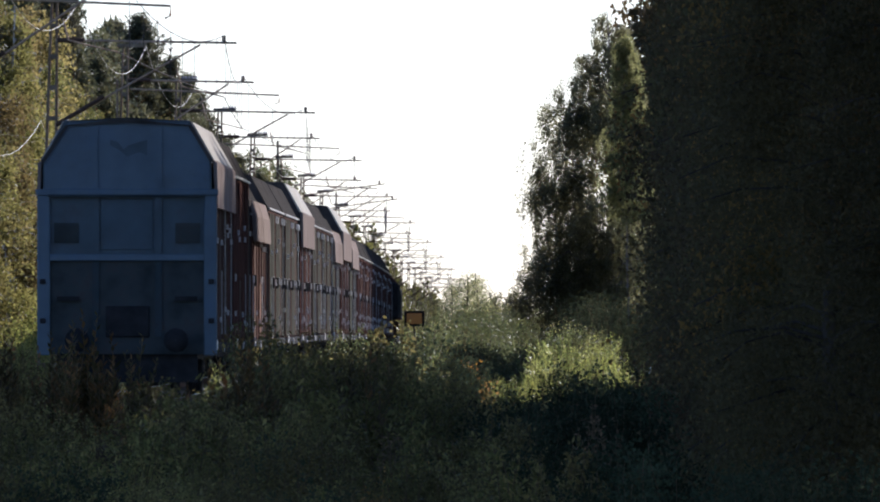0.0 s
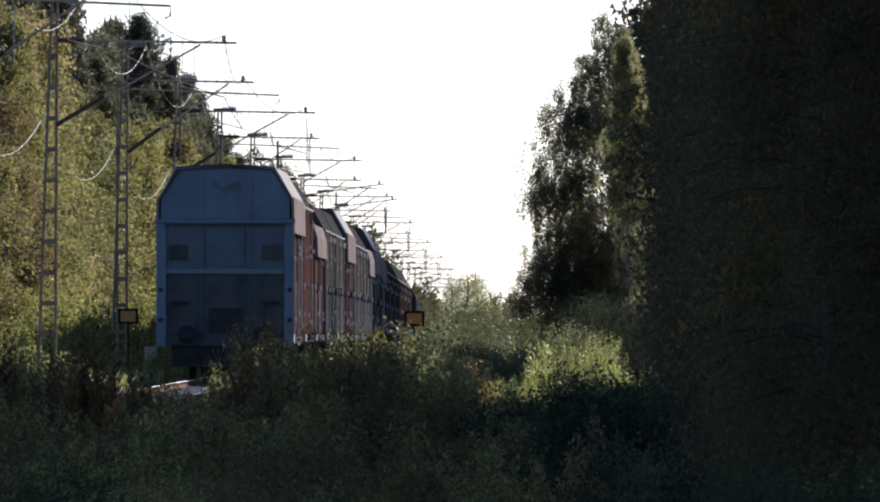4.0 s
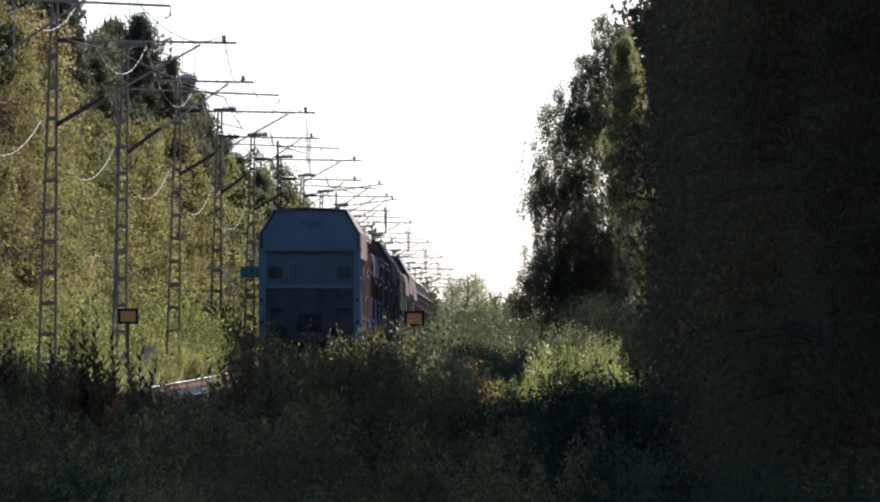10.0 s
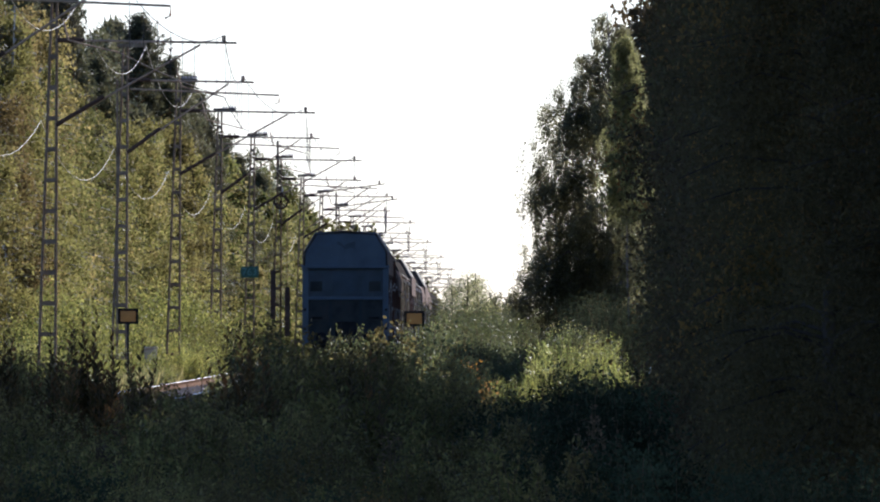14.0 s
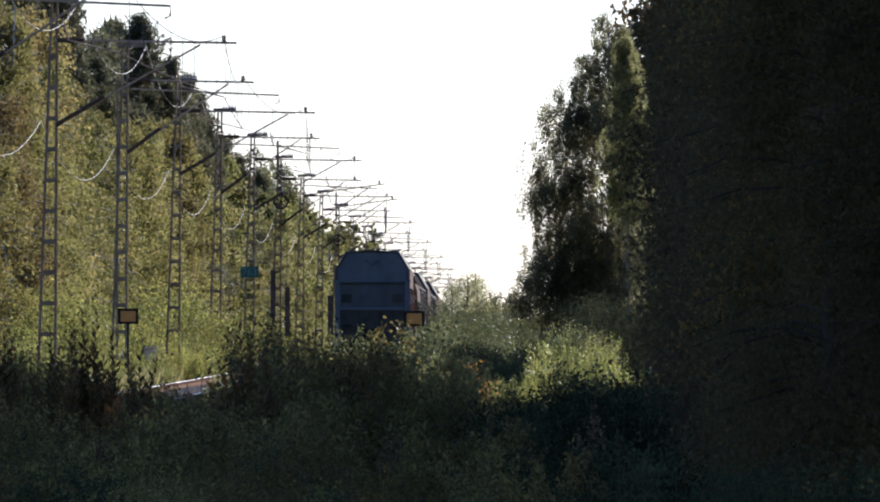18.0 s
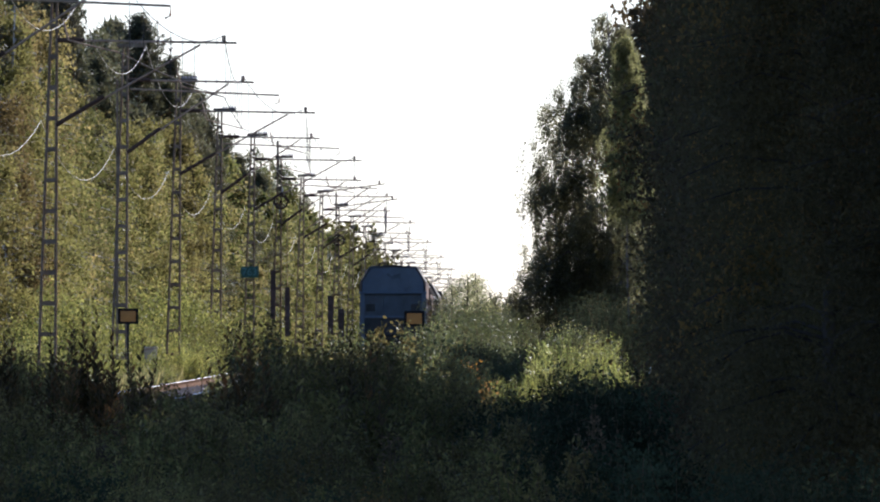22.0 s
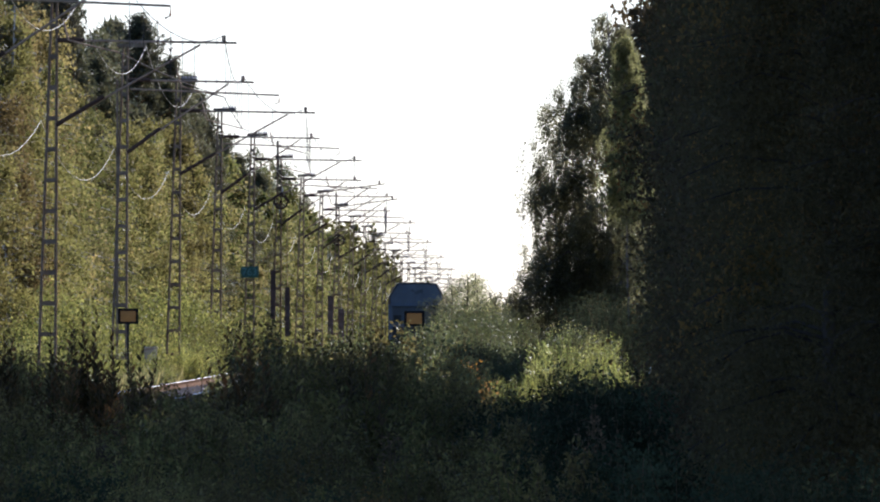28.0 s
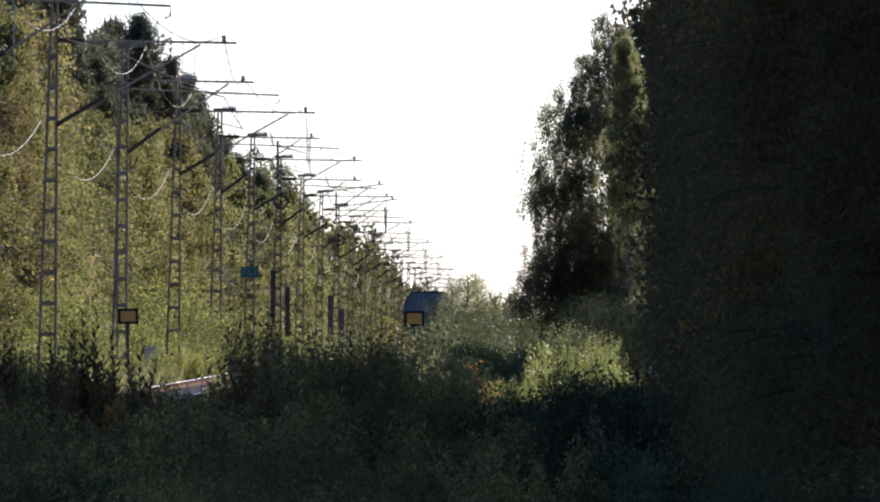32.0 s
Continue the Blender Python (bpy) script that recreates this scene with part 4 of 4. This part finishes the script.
MASTS = [297 + 60 * i + (0.5 * (i - 6) if i > 6 else 0) for i in range(0, 21)]
for i, y in enumerate(MASTS):
    mast_thing(y, i)


def wire_x(i):
    return MAST_X + (3.56 if i % 2 == 1 else 2.88)


def span_wire(name, label, ends, sags, r, mat, n=13):
    t = Tubes()
    pts = []
    for k in range(len(ends) - 1):
        a, b = np.array(ends[k]), np.array(ends[k + 1])
        for s in np.linspace(0, 1, n)[: n - (k < len(ends) - 2)]:
            p = a + (b - a) * s
            p[2] -= sags * 4 * s * (1 - s)
            pts.append(p)
    t.add(pts, r, 5)
    return tagged(new(name, t.mesh(name, M[mat])), label, "wire", "overhead wires")


span_wire("contact_wire", "thin taut copper contact wire above the track", [(wire_x(i), y, rail_z(y) + 6.1) for i, y in enumerate(MASTS)], 0.05, 0.009, "copper")
span_wire("messenger_wire", "thin sagging messenger wire above the track", [(wire_x(i), y, rail_z(y) + 7.4) for i, y in enumerate(MASTS)], 0.5, 0.0095, "copper")
span_wire("return_wire", "sunlit sagging aluminium wire along the masts", [(MAST_X - 0.3, y, rail_z(y) + 5.6) for i, y in enumerate(MASTS)], 1.0, 0.006, "wire")
span_wire("feeder_wire", "sunlit sagging aluminium feeder wire on the mast tops", [(MAST_X + 0.5, y, rail_z(y) + 8.12) for i, y in enumerate(MASTS)], 1.07, 0.0064, "wire")
dr = Tubes()
for k in range(len(MASTS) - 1):
    for s in np.linspace(0.08, 0.92, 8):
        y = MASTS[k] + (MASTS[k + 1] - MASTS[k]) * s
        x = wire_x(k) + (wire_x(k + 1) - wire_x(k)) * s
        z = rail_z(MASTS[k]) * (1 - s) + rail_z(MASTS[k + 1]) * s
        dr.add([(x, y, z + 6.1 - 0.2 * s * (1 - s)), (x, y, z + 7.4 - 2 * s * (1 - s))], 0.0055, 4)
tagged(new("dropper_wires", dr.mesh("dropper_wires", M["copper"])), "thin dropper wires between messenger and contact wire", "wire", kind="stuff")

# tension weights
for y, xs2 in ((657, (-0.27, 0.28)), (838.5, (-0.38, 0.16))):
    for k, dx in enumerate(xs2):
        z = rail_z(y) + (1.85 if k == 0 else 1.2) - (0.12 if y > 700 else 0.0)
        ob = thing("tension_weight", "stack of dark weights hanging beside a mast", "weight", "tension weights", pose(MAST_X + dx, y - 0.5, z))
        w2 = 0.1 if y < 700 else 0.14
        for j in range(10):
            part_box("weight_block", (-w2, w2, -w2, w2, j * 0.19, j * 0.19 + 0.187), M["weight"], ob, bevel=0.008)
        t = Tubes()
        t.add([(0, 0, 0), (0, 0, 4.5)], 0.012, 5)
        part("rod", t.mesh("rod", M["arm"]), ob)
        part_box("guide_bracket", (min(-dx, 0), max(-dx, 0), 0.0, 0.5, 1.95, 2.0), M["mast"], ob)


# ---- signs ----
def marker_sign(x, y, z, label, w=0.5, h=0.38):
    ob = thing("marker_sign", label, "sign", "yellow signs", pose(x, y, z))
    part_box("frame", (-w / 2, w / 2, -0.03, 0.03, -h / 2, h / 2), M["black"], ob, "black frame", 0.01)
    part_box("face", (-w / 2 + 0.065, w / 2 - 0.065, -0.036, -0.03, -h / 2 + 0.06, h / 2 - 0.06), M["yellow"], ob, "yellow reflective face")
    t = Tubes()
    t.add([(0, 0.04, -2.1), (0, 0.04, h / 2)], 0.025, 6)
    part("post", t.mesh("post", M["dark"]), ob)
    return ob


marker_sign(-3.3, 417, 1.42, "yellow square sign with a black frame on a post")
marker_sign(-10.3, 415, 1.48, "yellow square sign with a black frame beside a mast")
km = thing("kilometre_sign", "teal kilometre board with pale numerals on a mast", "sign", "", pose(-10.53, 596.7, 3.04))
part_box("board", (-0.32, 0.32, 0, 0.03, -0.2, 0.2), M["teal"], km, "", 0.008)
cu = bpy.data.curves.new("numerals", "FONT")
cu.body, cu.size, cu.align_x, cu.align_y, cu.extrude = "763", 0.36, "CENTER", "CENTER", 0.003
tmp = new("numerals_text", cu)
num = bpy.data.meshes.new_from_object(tmp)
bpy.data.objects.remove(tmp)
num.materials.clear()
num.materials.append(M["pale_teal"])
part("numerals", num, km, "pale numerals", pose(0, -0.006, 0, 90, 0, 0))
cab = thing("relay_cabinet", "small pale grey cabinet beside the ballast", "cabinet", "", pose(-10.1, 430, -0.75))
part_box("body", (-0.16, 0.16, -0.15, 0.15, 0, 1.4), M["cabinet"], cab, "", 0.02)
part_box("lid", (-0.19, 0.19, -0.18, 0.18, 1.4, 1.46), M["cabinet"], cab, "", 0.02)

# ---- the train ----
SPEED, GAIN, REAR0 = 22.75, 0.032, 301.5


def wagon_parts(ob, length, top, side_mat, roof_mat, hood, end_mat, strips, tones):
    """A covered wagon: ribbed sides, chamfered roof, hooded upper walls, ends, frame and bogies."""
    belt = min(3.7, top - 0.75) if hood else top - 0.75
    part_box("side_wall", (-1.5, 1.5, 0.12, length - 0.12, 1.0, belt), side_mat, ob)
    part("roof", prism("roof", [(-1.12, top), (-1.5, top - 0.7), (-1.5, belt), (1.5, belt), (1.5, top - 0.7), (1.12, top), (0, top + 0.06)], 0.12, length - 0.12, roof_mat), ob)
    for s in (-1, 1):
        if hood == "full":
            low = top - 1.55
            pts = [(s * 1.06, top + 0.03), (s * 1.16, top - 0.02), (s * 1.55, top - 0.7), (s * 1.5, top - 0.72)]
            part("roof_flap", prism("roof_flap", pts, 0.2, length - 0.3, M["flap"]), ob, "pale sloping sheet-metal roof flap")
            pts = [(s * 1.552, top - 0.71), (s * 1.6, top - 0.76), (s * 1.61, low), (s * 1.56, low), (s * 1.53, top - 0.74)]
            part("hood_panel", prism("hood_panel", pts, 0.2, length - 0.3, M["pale"]), ob, "dull pinkish sheet-metal hood")
        elif hood == "side":
            for y0, y1 in ((0.6, length / 2 - 0.1), (length / 2 + 0.1, length - 0.6)):
                pts = [(s * 1.5, top - 0.42), (s * 1.6, top - 0.75), (s * 1.62, 3.0), (s * 1.56, 3.0)]
                part("hood_panel", prism("hood_panel", pts, y0, y1, M["pale"]), ob, "pale sheet-metal flap")
    rp = random.Random(int(top * 100) + strips)
    rib = box_mesh("rib", (-0.012, 0.012, -0.06, 0.06, 1.0, belt - 0.05), M["maroon"])
    rod = box_mesh("rod", (-0.008, 0.008, -0.02, 0.02, 1.15, belt - 0.2), M["rod"])
    half_rod = box_mesh("rod", (-0.008, 0.008, -0.02, 0.02, 1.15, 2.3), M["rod"])
    plate = box_mesh("plate", (-0.012, 0.012, -0.4, 0.4, -0.09, 0.09), M["white"])
    tag = box_mesh("tag", (-0.012, 0.012, -0.16, 0.16, -0.07, 0.07), M["white"])
    catch = box_mesh("catch", (-0.02, 0.02, -0.07, 0.07, -0.05, 0.05), M["white"])
    lock = box_mesh("lock", (-0.035, 0.035, -0.2, 0.2, -0.11, 0.11), M["dark"])
    for s in (-1, 1):
        def side_box(name, out, y0, y1, z0, z1, mat, label=""):
            return part_box(name, (min(s * 1.5, s * (1.5 + out)), max(s * 1.5, s * (1.5 + out)), y0, y1, z0, z1), mat, ob, label)

        # door leaves and wall panels, upper and lower, with their locking rods
        y0, n = 0.35, 0
        while y0 < length - 1.0:
            w = min(rp.choice((2.1, 2.6, 3.2)), length - 0.35 - y0)
            seam = belt if strips else rp.choice((2.2, belt, belt))
            low_tone = M[rp.choice(tones)]
            if seam < belt:
                side_box("side_panel", rp.uniform(0.008, 0.02), y0, y0 + w - 0.07, 1.04, seam - 0.03, low_tone)
                side_box("side_panel", rp.uniform(0.008, 0.024), y0, y0 + w - 0.07, seam + 0.03, belt - 0.06, M[rp.choice(tones)])
            elif strips and n % 3 != 2:
                side_box("door_leaf", rp.uniform(0.02, 0.034), y0, y0 + w - 0.07, 1.04, belt - 0.06, M["green"], "faded olive-green door leaf")
            else:
                side_box("side_panel", rp.uniform(0.008, 0.02), y0, y0 + w - 0.07, 1.04, belt - 0.06 - 0.25 * (rp.random() < 0.3), low_tone)
            part("rib", rib, ob, at=pose(s * 1.52, y0 - 0.035, 0))
            if rp.random() < (0.6 if strips else 0.45):
                part("rod", rod if rp.random() < 0.6 else half_rod, ob, "pale locking rod", pose(s * 1.548, y0 + w * rp.uniform(0.2, 0.8), 0))
            if strips or rp.random() < 0.35:
                part("tag", tag, ob, "small pale plate", pose(s * 1.55, y0 + w * 0.4, 2.24 + rp.uniform(-0.03, 0.03)))
                if rp.random() < 0.25:
                    part("lock", lock, ob, "dark door lock", pose(s * 1.56, y0 + w * 0.75, 2.2))
            if strips and rp.random() < 0.7:
                part("tag", tag, ob, "small pale plate", pose(s * 1.55, y0 + w * 0.5, belt - 0.16))
            for zc in (1.35, 1.6, 2.9, 3.15):
                if rp.random() < 0.36:
                    part("catch", catch, ob, "", pose(s * 1.55, y0 + w * rp.uniform(0.1, 0.9), zc + rp.uniform(-0.1, 0.1)))
            y0 += w
            n += 1
        if hood != "full":
            side_box("gutter", 0.035, 0.12, length - 0.12, belt + 0.02, belt + 0.06, M["gutter"], "worn bare metal gutter")
        part_box("sill", (min(s * 1.42, s * 1.55), max(s * 1.42, s * 1.55), 0.1, length - 0.1, 0.84, 1.0), M["dark"], ob)
        for yp in (1.6,):
            part("plate", plate, ob, "pale lettering plate", pose(s * 1.57, yp, 0.96))
        part("tag", tag, ob, "small pale plate", pose(s * 1.57, length * 0.45, 0.9))
    part_box("underframe", (-1.2, 1.2, 0.3, length - 0.3, 0.7, 0.95), M["dark"], ob)
    for yb in (2.6, length - 2.6):
        bg = part_box("bogie", (-1.05, 1.05, yb - 1.3, yb + 1.3, 0.42, 0.68), M["dark"], ob, "", 0.03)
        for yw in (yb - 0.9, yb + 0.9):
            for s in (-1, 1):
                t = Tubes()
                t.add([(s * 0.74, yw, 0.46), (s * 0.742, yw, 0.46), (s * 0.86, yw, 0.46), (s * 0.862, yw, 0.46)], [0.01, 0.46, 0.46, 0.01], 18)
                part("wheel", t.mesh("wheel", M["dark"]), bg)
    for yb in (0.0, length):
        sg = -1 if yb == 0 else 1
        for s in (-1, 1):
            t = Tubes()
            t.add([(s * 0.88, yb, 1.05), (s * 0.88, yb + sg * 0.4, 1.05), (s * 0.88, yb + sg * 0.41, 1.05), (s * 0.88, yb + sg * 0.46, 1.05), (s * 0.88, yb + sg * 0.465, 1.05)], [0.1, 0.1, 0.22, 0.22, 0.01], 12)
            part("buffer", t.mesh("buffer", M["dark"]), ob)
        a, b2 = (0.0, 0.13) if yb == 0 else (length - 0.13, length)
        part("end_wall", prism("end_wall", [(-1.5, 0.8), (1.5, 0.8), (1.5, top - 0.7), (1.1, top), (-1.1, top), (-1.5, top - 0.7)], a, b2, end_mat), ob)


def blue_end(ob):
    """The framed blue rear wall of the last wagon."""
    up = [(-1.47, 3.7), (1.47, 3.7), (1.47, 4.26), (1.08, 4.92), (-1.04, 4.92), (-1.47, 4.28)]
    part("upper_panel", prism("upper_panel", up, -0.05, 0.0, M["blue"]), ob, "faded blue painted steel")
    part("roof_edge", prism("roof_edge", [(-1.1, 4.88), (-1.53, 4.25), (-1.47, 4.22), (-1.05, 4.86), (0, 4.92), (1.09, 4.86), (1.48, 4.22), (1.54, 4.25), (1.14, 4.88), (0, 4.99)], -0.1, 0.02, M["roof"]), ob, "rusty dark roof edge")
    part_box("belt_beam", (-1.63, 1.63, -0.12, 0.0, 3.63, 3.74), M["blue"], ob, "", 0.015)
    part_box("middle_beam", (-1.38, 1.38, -0.1, 0.0, 2.46, 2.58), M["blue"], ob, "", 0.015)
    for s in (-1, 1):
        part_box("corner_post", (min(s * 1.37, s * 1.6), max(s * 1.37, s * 1.6), -0.1, 0.03, 0.78, 3.63), M["blue"], ob, "faded blue corner post", 0.015)
        part_box("stile", (s * 0.56 - 0.06, s * 0.56 + 0.06, -0.075, 0.0, 2.58, 3.63), M["blue_panel"], ob)
        part_box("stile", (s * 0.56 - 0.06, s * 0.56 + 0.06, -0.06, 0.0, 1.1, 2.46), M["stile"], ob)
        part_box("stile", (s * 0.57 - 0.05, s * 0.57 + 0.05, -0.085, -0.05, 3.74, 4.88), M["blue"], ob)
        part_box("vent", (s * 1.08 - 0.22, s * 1.08 + 0.22, -0.07, -0.01, 2.78, 3.14), M["drab_dark"], ob, "dark louvred vent")
        for k in range(4):
            part_box("louvre", (s * 1.08 - 0.2, s * 1.08 + 0.2, -0.085, -0.07, 2.82 + 0.08 * k, 2.86 + 0.08 * k), M["drab_dark"], ob)
        for zb in (1.35, 2.05):
            part_box("post_bracket", (s * 1.5 - 0.05, s * 1.5 + 0.05, -0.15, -0.1, zb, zb + 0.09), M["dark"], ob, "", 0.01)
        part_box("step_plate", (s * 1.05 - 0.2, s * 1.05 + 0.2, -0.12, 0.0, 1.75, 1.83), M["dark"], ob)
    part_box("panel", (-1.37, 1.37, -0.03, 0.0, 2.58, 3.63), M["blue_panel"], ob, "dirty blue recessed panel")
    part_box("panel", (-1.37, 1.37, -0.03, 0.0, 1.0, 2.46), M["drab_dark"], ob, "dark recessed panel")
    part_box("centre_panel", (-0.46, 0.46, -0.045, -0.03, 2.66, 3.56), M["blue_mid"], ob, "cleaner blue middle panel", 0.006)
    # dark strip in place of the shadow below the belt beam
    part_box("belt_shadow_strip", (-1.4, 1.4, -0.16, -0.12, 3.6, 3.64), M["stile"], ob)
    part_box("hatch", (-0.38, 0.4, -0.08, -0.03, 1.1, 1.66), M["dark"], ob, "dark hatch", 0.02)
    part_box("end_sill", (-1.37, 1.37, -0.08, 0.02, 0.8, 1.02), M["drab_dark"], ob)
    # solid dark block added for the shaded gap under the floor
    part_box("underfloor_fill", (-1.25, 1.25, 0.05, 0.5, 0.3, 0.8), M["dark"], ob)
    part("emblem", prism("emblem", [(-0.3, 4.62), (-0.16, 4.58), (-0.06, 4.44), (0.02, 4.52), (0.36, 4.62), (0.36, 4.34), (0.22, 4.4), (0.0, 4.32), (-0.14, 4.44), (-0.3, 4.52)], -0.056, -0.049, M["blue_panel"]), ob, "dark winged emblem shape")


WAGONS = []
KINDS = [("red", "roof", "full", 4.96, 0), ("maroon", "roof", "", 4.2, 0), ("red", "roof", "side", 4.25, 0), ("red", "roof", "", 4.5, 7), ("red", "roof", "full", 4.7, 0), ("maroon", "roof", "side", 4.3, 3), ("maroon", "roof", "", 4.86, 0)]
TONES = [("maroon", "maroon", "umber"), ("maroon", "red"), ("worn", "rib", "red", "maroon"), ("worn", "umber", "umber"), ("umber", "worn", "maroon"), ("maroon", "red", "umber"), ("maroon", "umber", "maroon")]
LENGTHS = [18.2, 18.2, 19.0, 20.6, 20.6, 18.6, 18.2]
ORDER = [0, 6, 2, 3, 3, 4, 3, 3, 5, 4, 5, 1, 1, 1, 1, 1, 1]
BEHIND = [0, 19.5, 39.2, 61.0, 83.2, 105.6, 127.6, 146.4, 166.2, 186.0, 208.0, 228, 247.5, 267, 286.5, 306, 325.5]
LABELS = {0: "covered freight wagon with a faded blue end wall", 1: "low maroon covered freight wagon", 2: "maroon freight wagon with pale flaps and a greenish roof", 3: "red-brown freight wagon with faded greenish door leaves",
          4: "red-brown freight wagon with tall pale hoods", 5: "maroon freight wagon with narrow pale hoods", 6: "tall dark maroon covered freight wagon"}
proto = {}
for n, k in enumerate(ORDER):
    if k in proto:
        ob = copy_thing(proto[k], pose(TRACK_X, REAR0 + BEHIND[n], 0))
    else:
        side, roof, hood, top, strips = KINDS[k]
        ob = thing("freight_wagon", LABELS[k], "wagon", "freight train", pose(TRACK_X, REAR0 + BEHIND[n], 0))
        wagon_parts(ob, LENGTHS[k], top, M[side], M[roof], hood, M["blue_panel"] if k == 0 else M["roof"], strips, TONES[k])
        if k == 0:
            blue_end(ob)
        proto[k] = ob
    WAGONS.append(ob)


def locomotive(y):
    """A low dark hood locomotive at the head of the train."""
    ob = thing("locomotive", "dark hood locomotive at the head of the train", "locomotive", "", pose(TRACK_X, y, 0))
    part_box("underframe", (-1.45, 1.45, 0.3, 21.0, 0.95, 1.25), M["dark"], ob, "", 0.02)
    for y0, y1, h in ((0.9, 12.4, 3.35), (15.6, 20.6, 3.2)):
        hood = part_box("engine_hood", (-1.56, 1.56, y0, y1, 1.9, h), M["dark"], ob, "dark engine hood", 0.08)
        part_box("skirt", (-1.3, 1.3, y0 + 0.1, y1 - 0.1, 1.25, 1.9), M["worn"], ob, "grey-brown lower casing", 0.03)
        for k in range(int((y1 - y0) / 1.6)):
            for s in (-1, 1):
                part_box("grille", (min(s * 1.56, s * 1.58), max(s * 1.56, s * 1.58), y0 + 0.3 + 1.6 * k, y0 + 1.5 + 1.6 * k, 2.1, h - 0.25), M["drab_dark"], hood)
    cab = part("cab", prism("cab", [(-1.5, 1.25), (1.5, 1.25), (1.5, 3.3), (1.1, 3.75), (-1.1, 3.75), (-1.5, 3.3)], 12.5, 15.5, M["maroon"], 0.03), ob, "maroon driver's cab")
    for s in (-1, 1):
        part_box("window", (min(s * 1.5, s * 1.515), max(s * 1.5, s * 1.515), 13.0, 15.0, 2.4, 3.2), M["black"], cab, "dark cab window")
        for yb in (0.3, 21.0):
            t = Tubes()
            d = -1 if yb < 1 else 1
            t.add([(s * 0.88, yb, 1.05), (s * 0.88, yb + d * 0.4, 1.05), (s * 0.88, yb + d * 0.41, 1.05), (s * 0.88, yb + d * 0.46, 1.05), (s * 0.88, yb + d * 0.465, 1.05)], [0.1, 0.1, 0.22, 0.22, 0.01], 12)
            part("buffer", t.mesh("buffer", M["dark"]), ob)
    for yb in (4.2, 17.0):
        bogie = part_box("bogie", (-1.05, 1.05, yb - 1.5, yb + 1.5, 0.45, 0.8), M["dark"], ob, "", 0.03)
        for yw in (yb - 1.05, yb + 1.05):
            for s in (-1, 1):
                t = Tubes()
                t.add([(s * 0.74, yw, 0.5), (s * 0.742, yw, 0.5), (s * 0.86, yw, 0.5), (s * 0.862, yw, 0.5)], [0.01, 0.5, 0.5, 0.01], 18)
                part("wheel", t.mesh("wheel", M["dark"]), bogie)
    return ob


def flat_wagon(y):
    """A low empty flat wagon."""
    ob = thing("flat_wagon", "low empty flat wagon with a worn deck", "wagon", "freight train", pose(TRACK_X, y, 0))
    for k in range(18):
        part_box("deck_plank", (-1.45, 1.45, 0.3 + k * 1.0, 1.28 + k * 1.0, 1.18, 1.25), M["umber"], ob)
    part_box("underframe", (-1.2, 1.2, 0.3, 18.3, 0.8, 1.18), M["dark"], ob, "", 0.02)
    for s in (-1, 1):
        part_box("sill", (min(s * 1.38, s * 1.5), max(s * 1.38, s * 1.5), 0.3, 18.3, 0.95, 1.17), M["maroon"], ob)
    for yb in (3.0, 15.6):
        bogie = part_box("bogie", (-1.05, 1.05, yb - 1.3, yb + 1.3, 0.42, 0.7), M["dark"], ob, "", 0.03)
        for yw in (yb - 0.9, yb + 0.9):
            for s in (-1, 1):
                t = Tubes()
                t.add([(s * 0.74, yw, 0.46), (s * 0.742, yw, 0.46), (s * 0.86, yw, 0.46), (s * 0.862, yw, 0.46)], [0.01, 0.46, 0.46, 0.01], 18)
                part("wheel", t.mesh("wheel", M["dark"]), bogie)
    return ob


BEHIND += [345.8, 366.0]
WAGONS += [flat_wagon(REAR0 + BEHIND[-2]), locomotive(REAR0 + BEHIND[-1])]


def motions():
    """The train draws away, gaining a little speed, following the line's grade."""
    for n, ob in enumerate(WAGONS):
        rows = []
        for k in range(17):
            t = 2.0 * k
            y = REAR0 + BEHIND[n] + SPEED * t + GAIN * t * t
            za, zb = rail_z(y + 2.6), rail_z(y + 15.6)
            rows.append((t, pose(TRACK_X, y, za - 2.6 * (zb - za) / 13, math.degrees(math.atan2(zb - za, 13)))))
        walk(ob, rows)


motions()
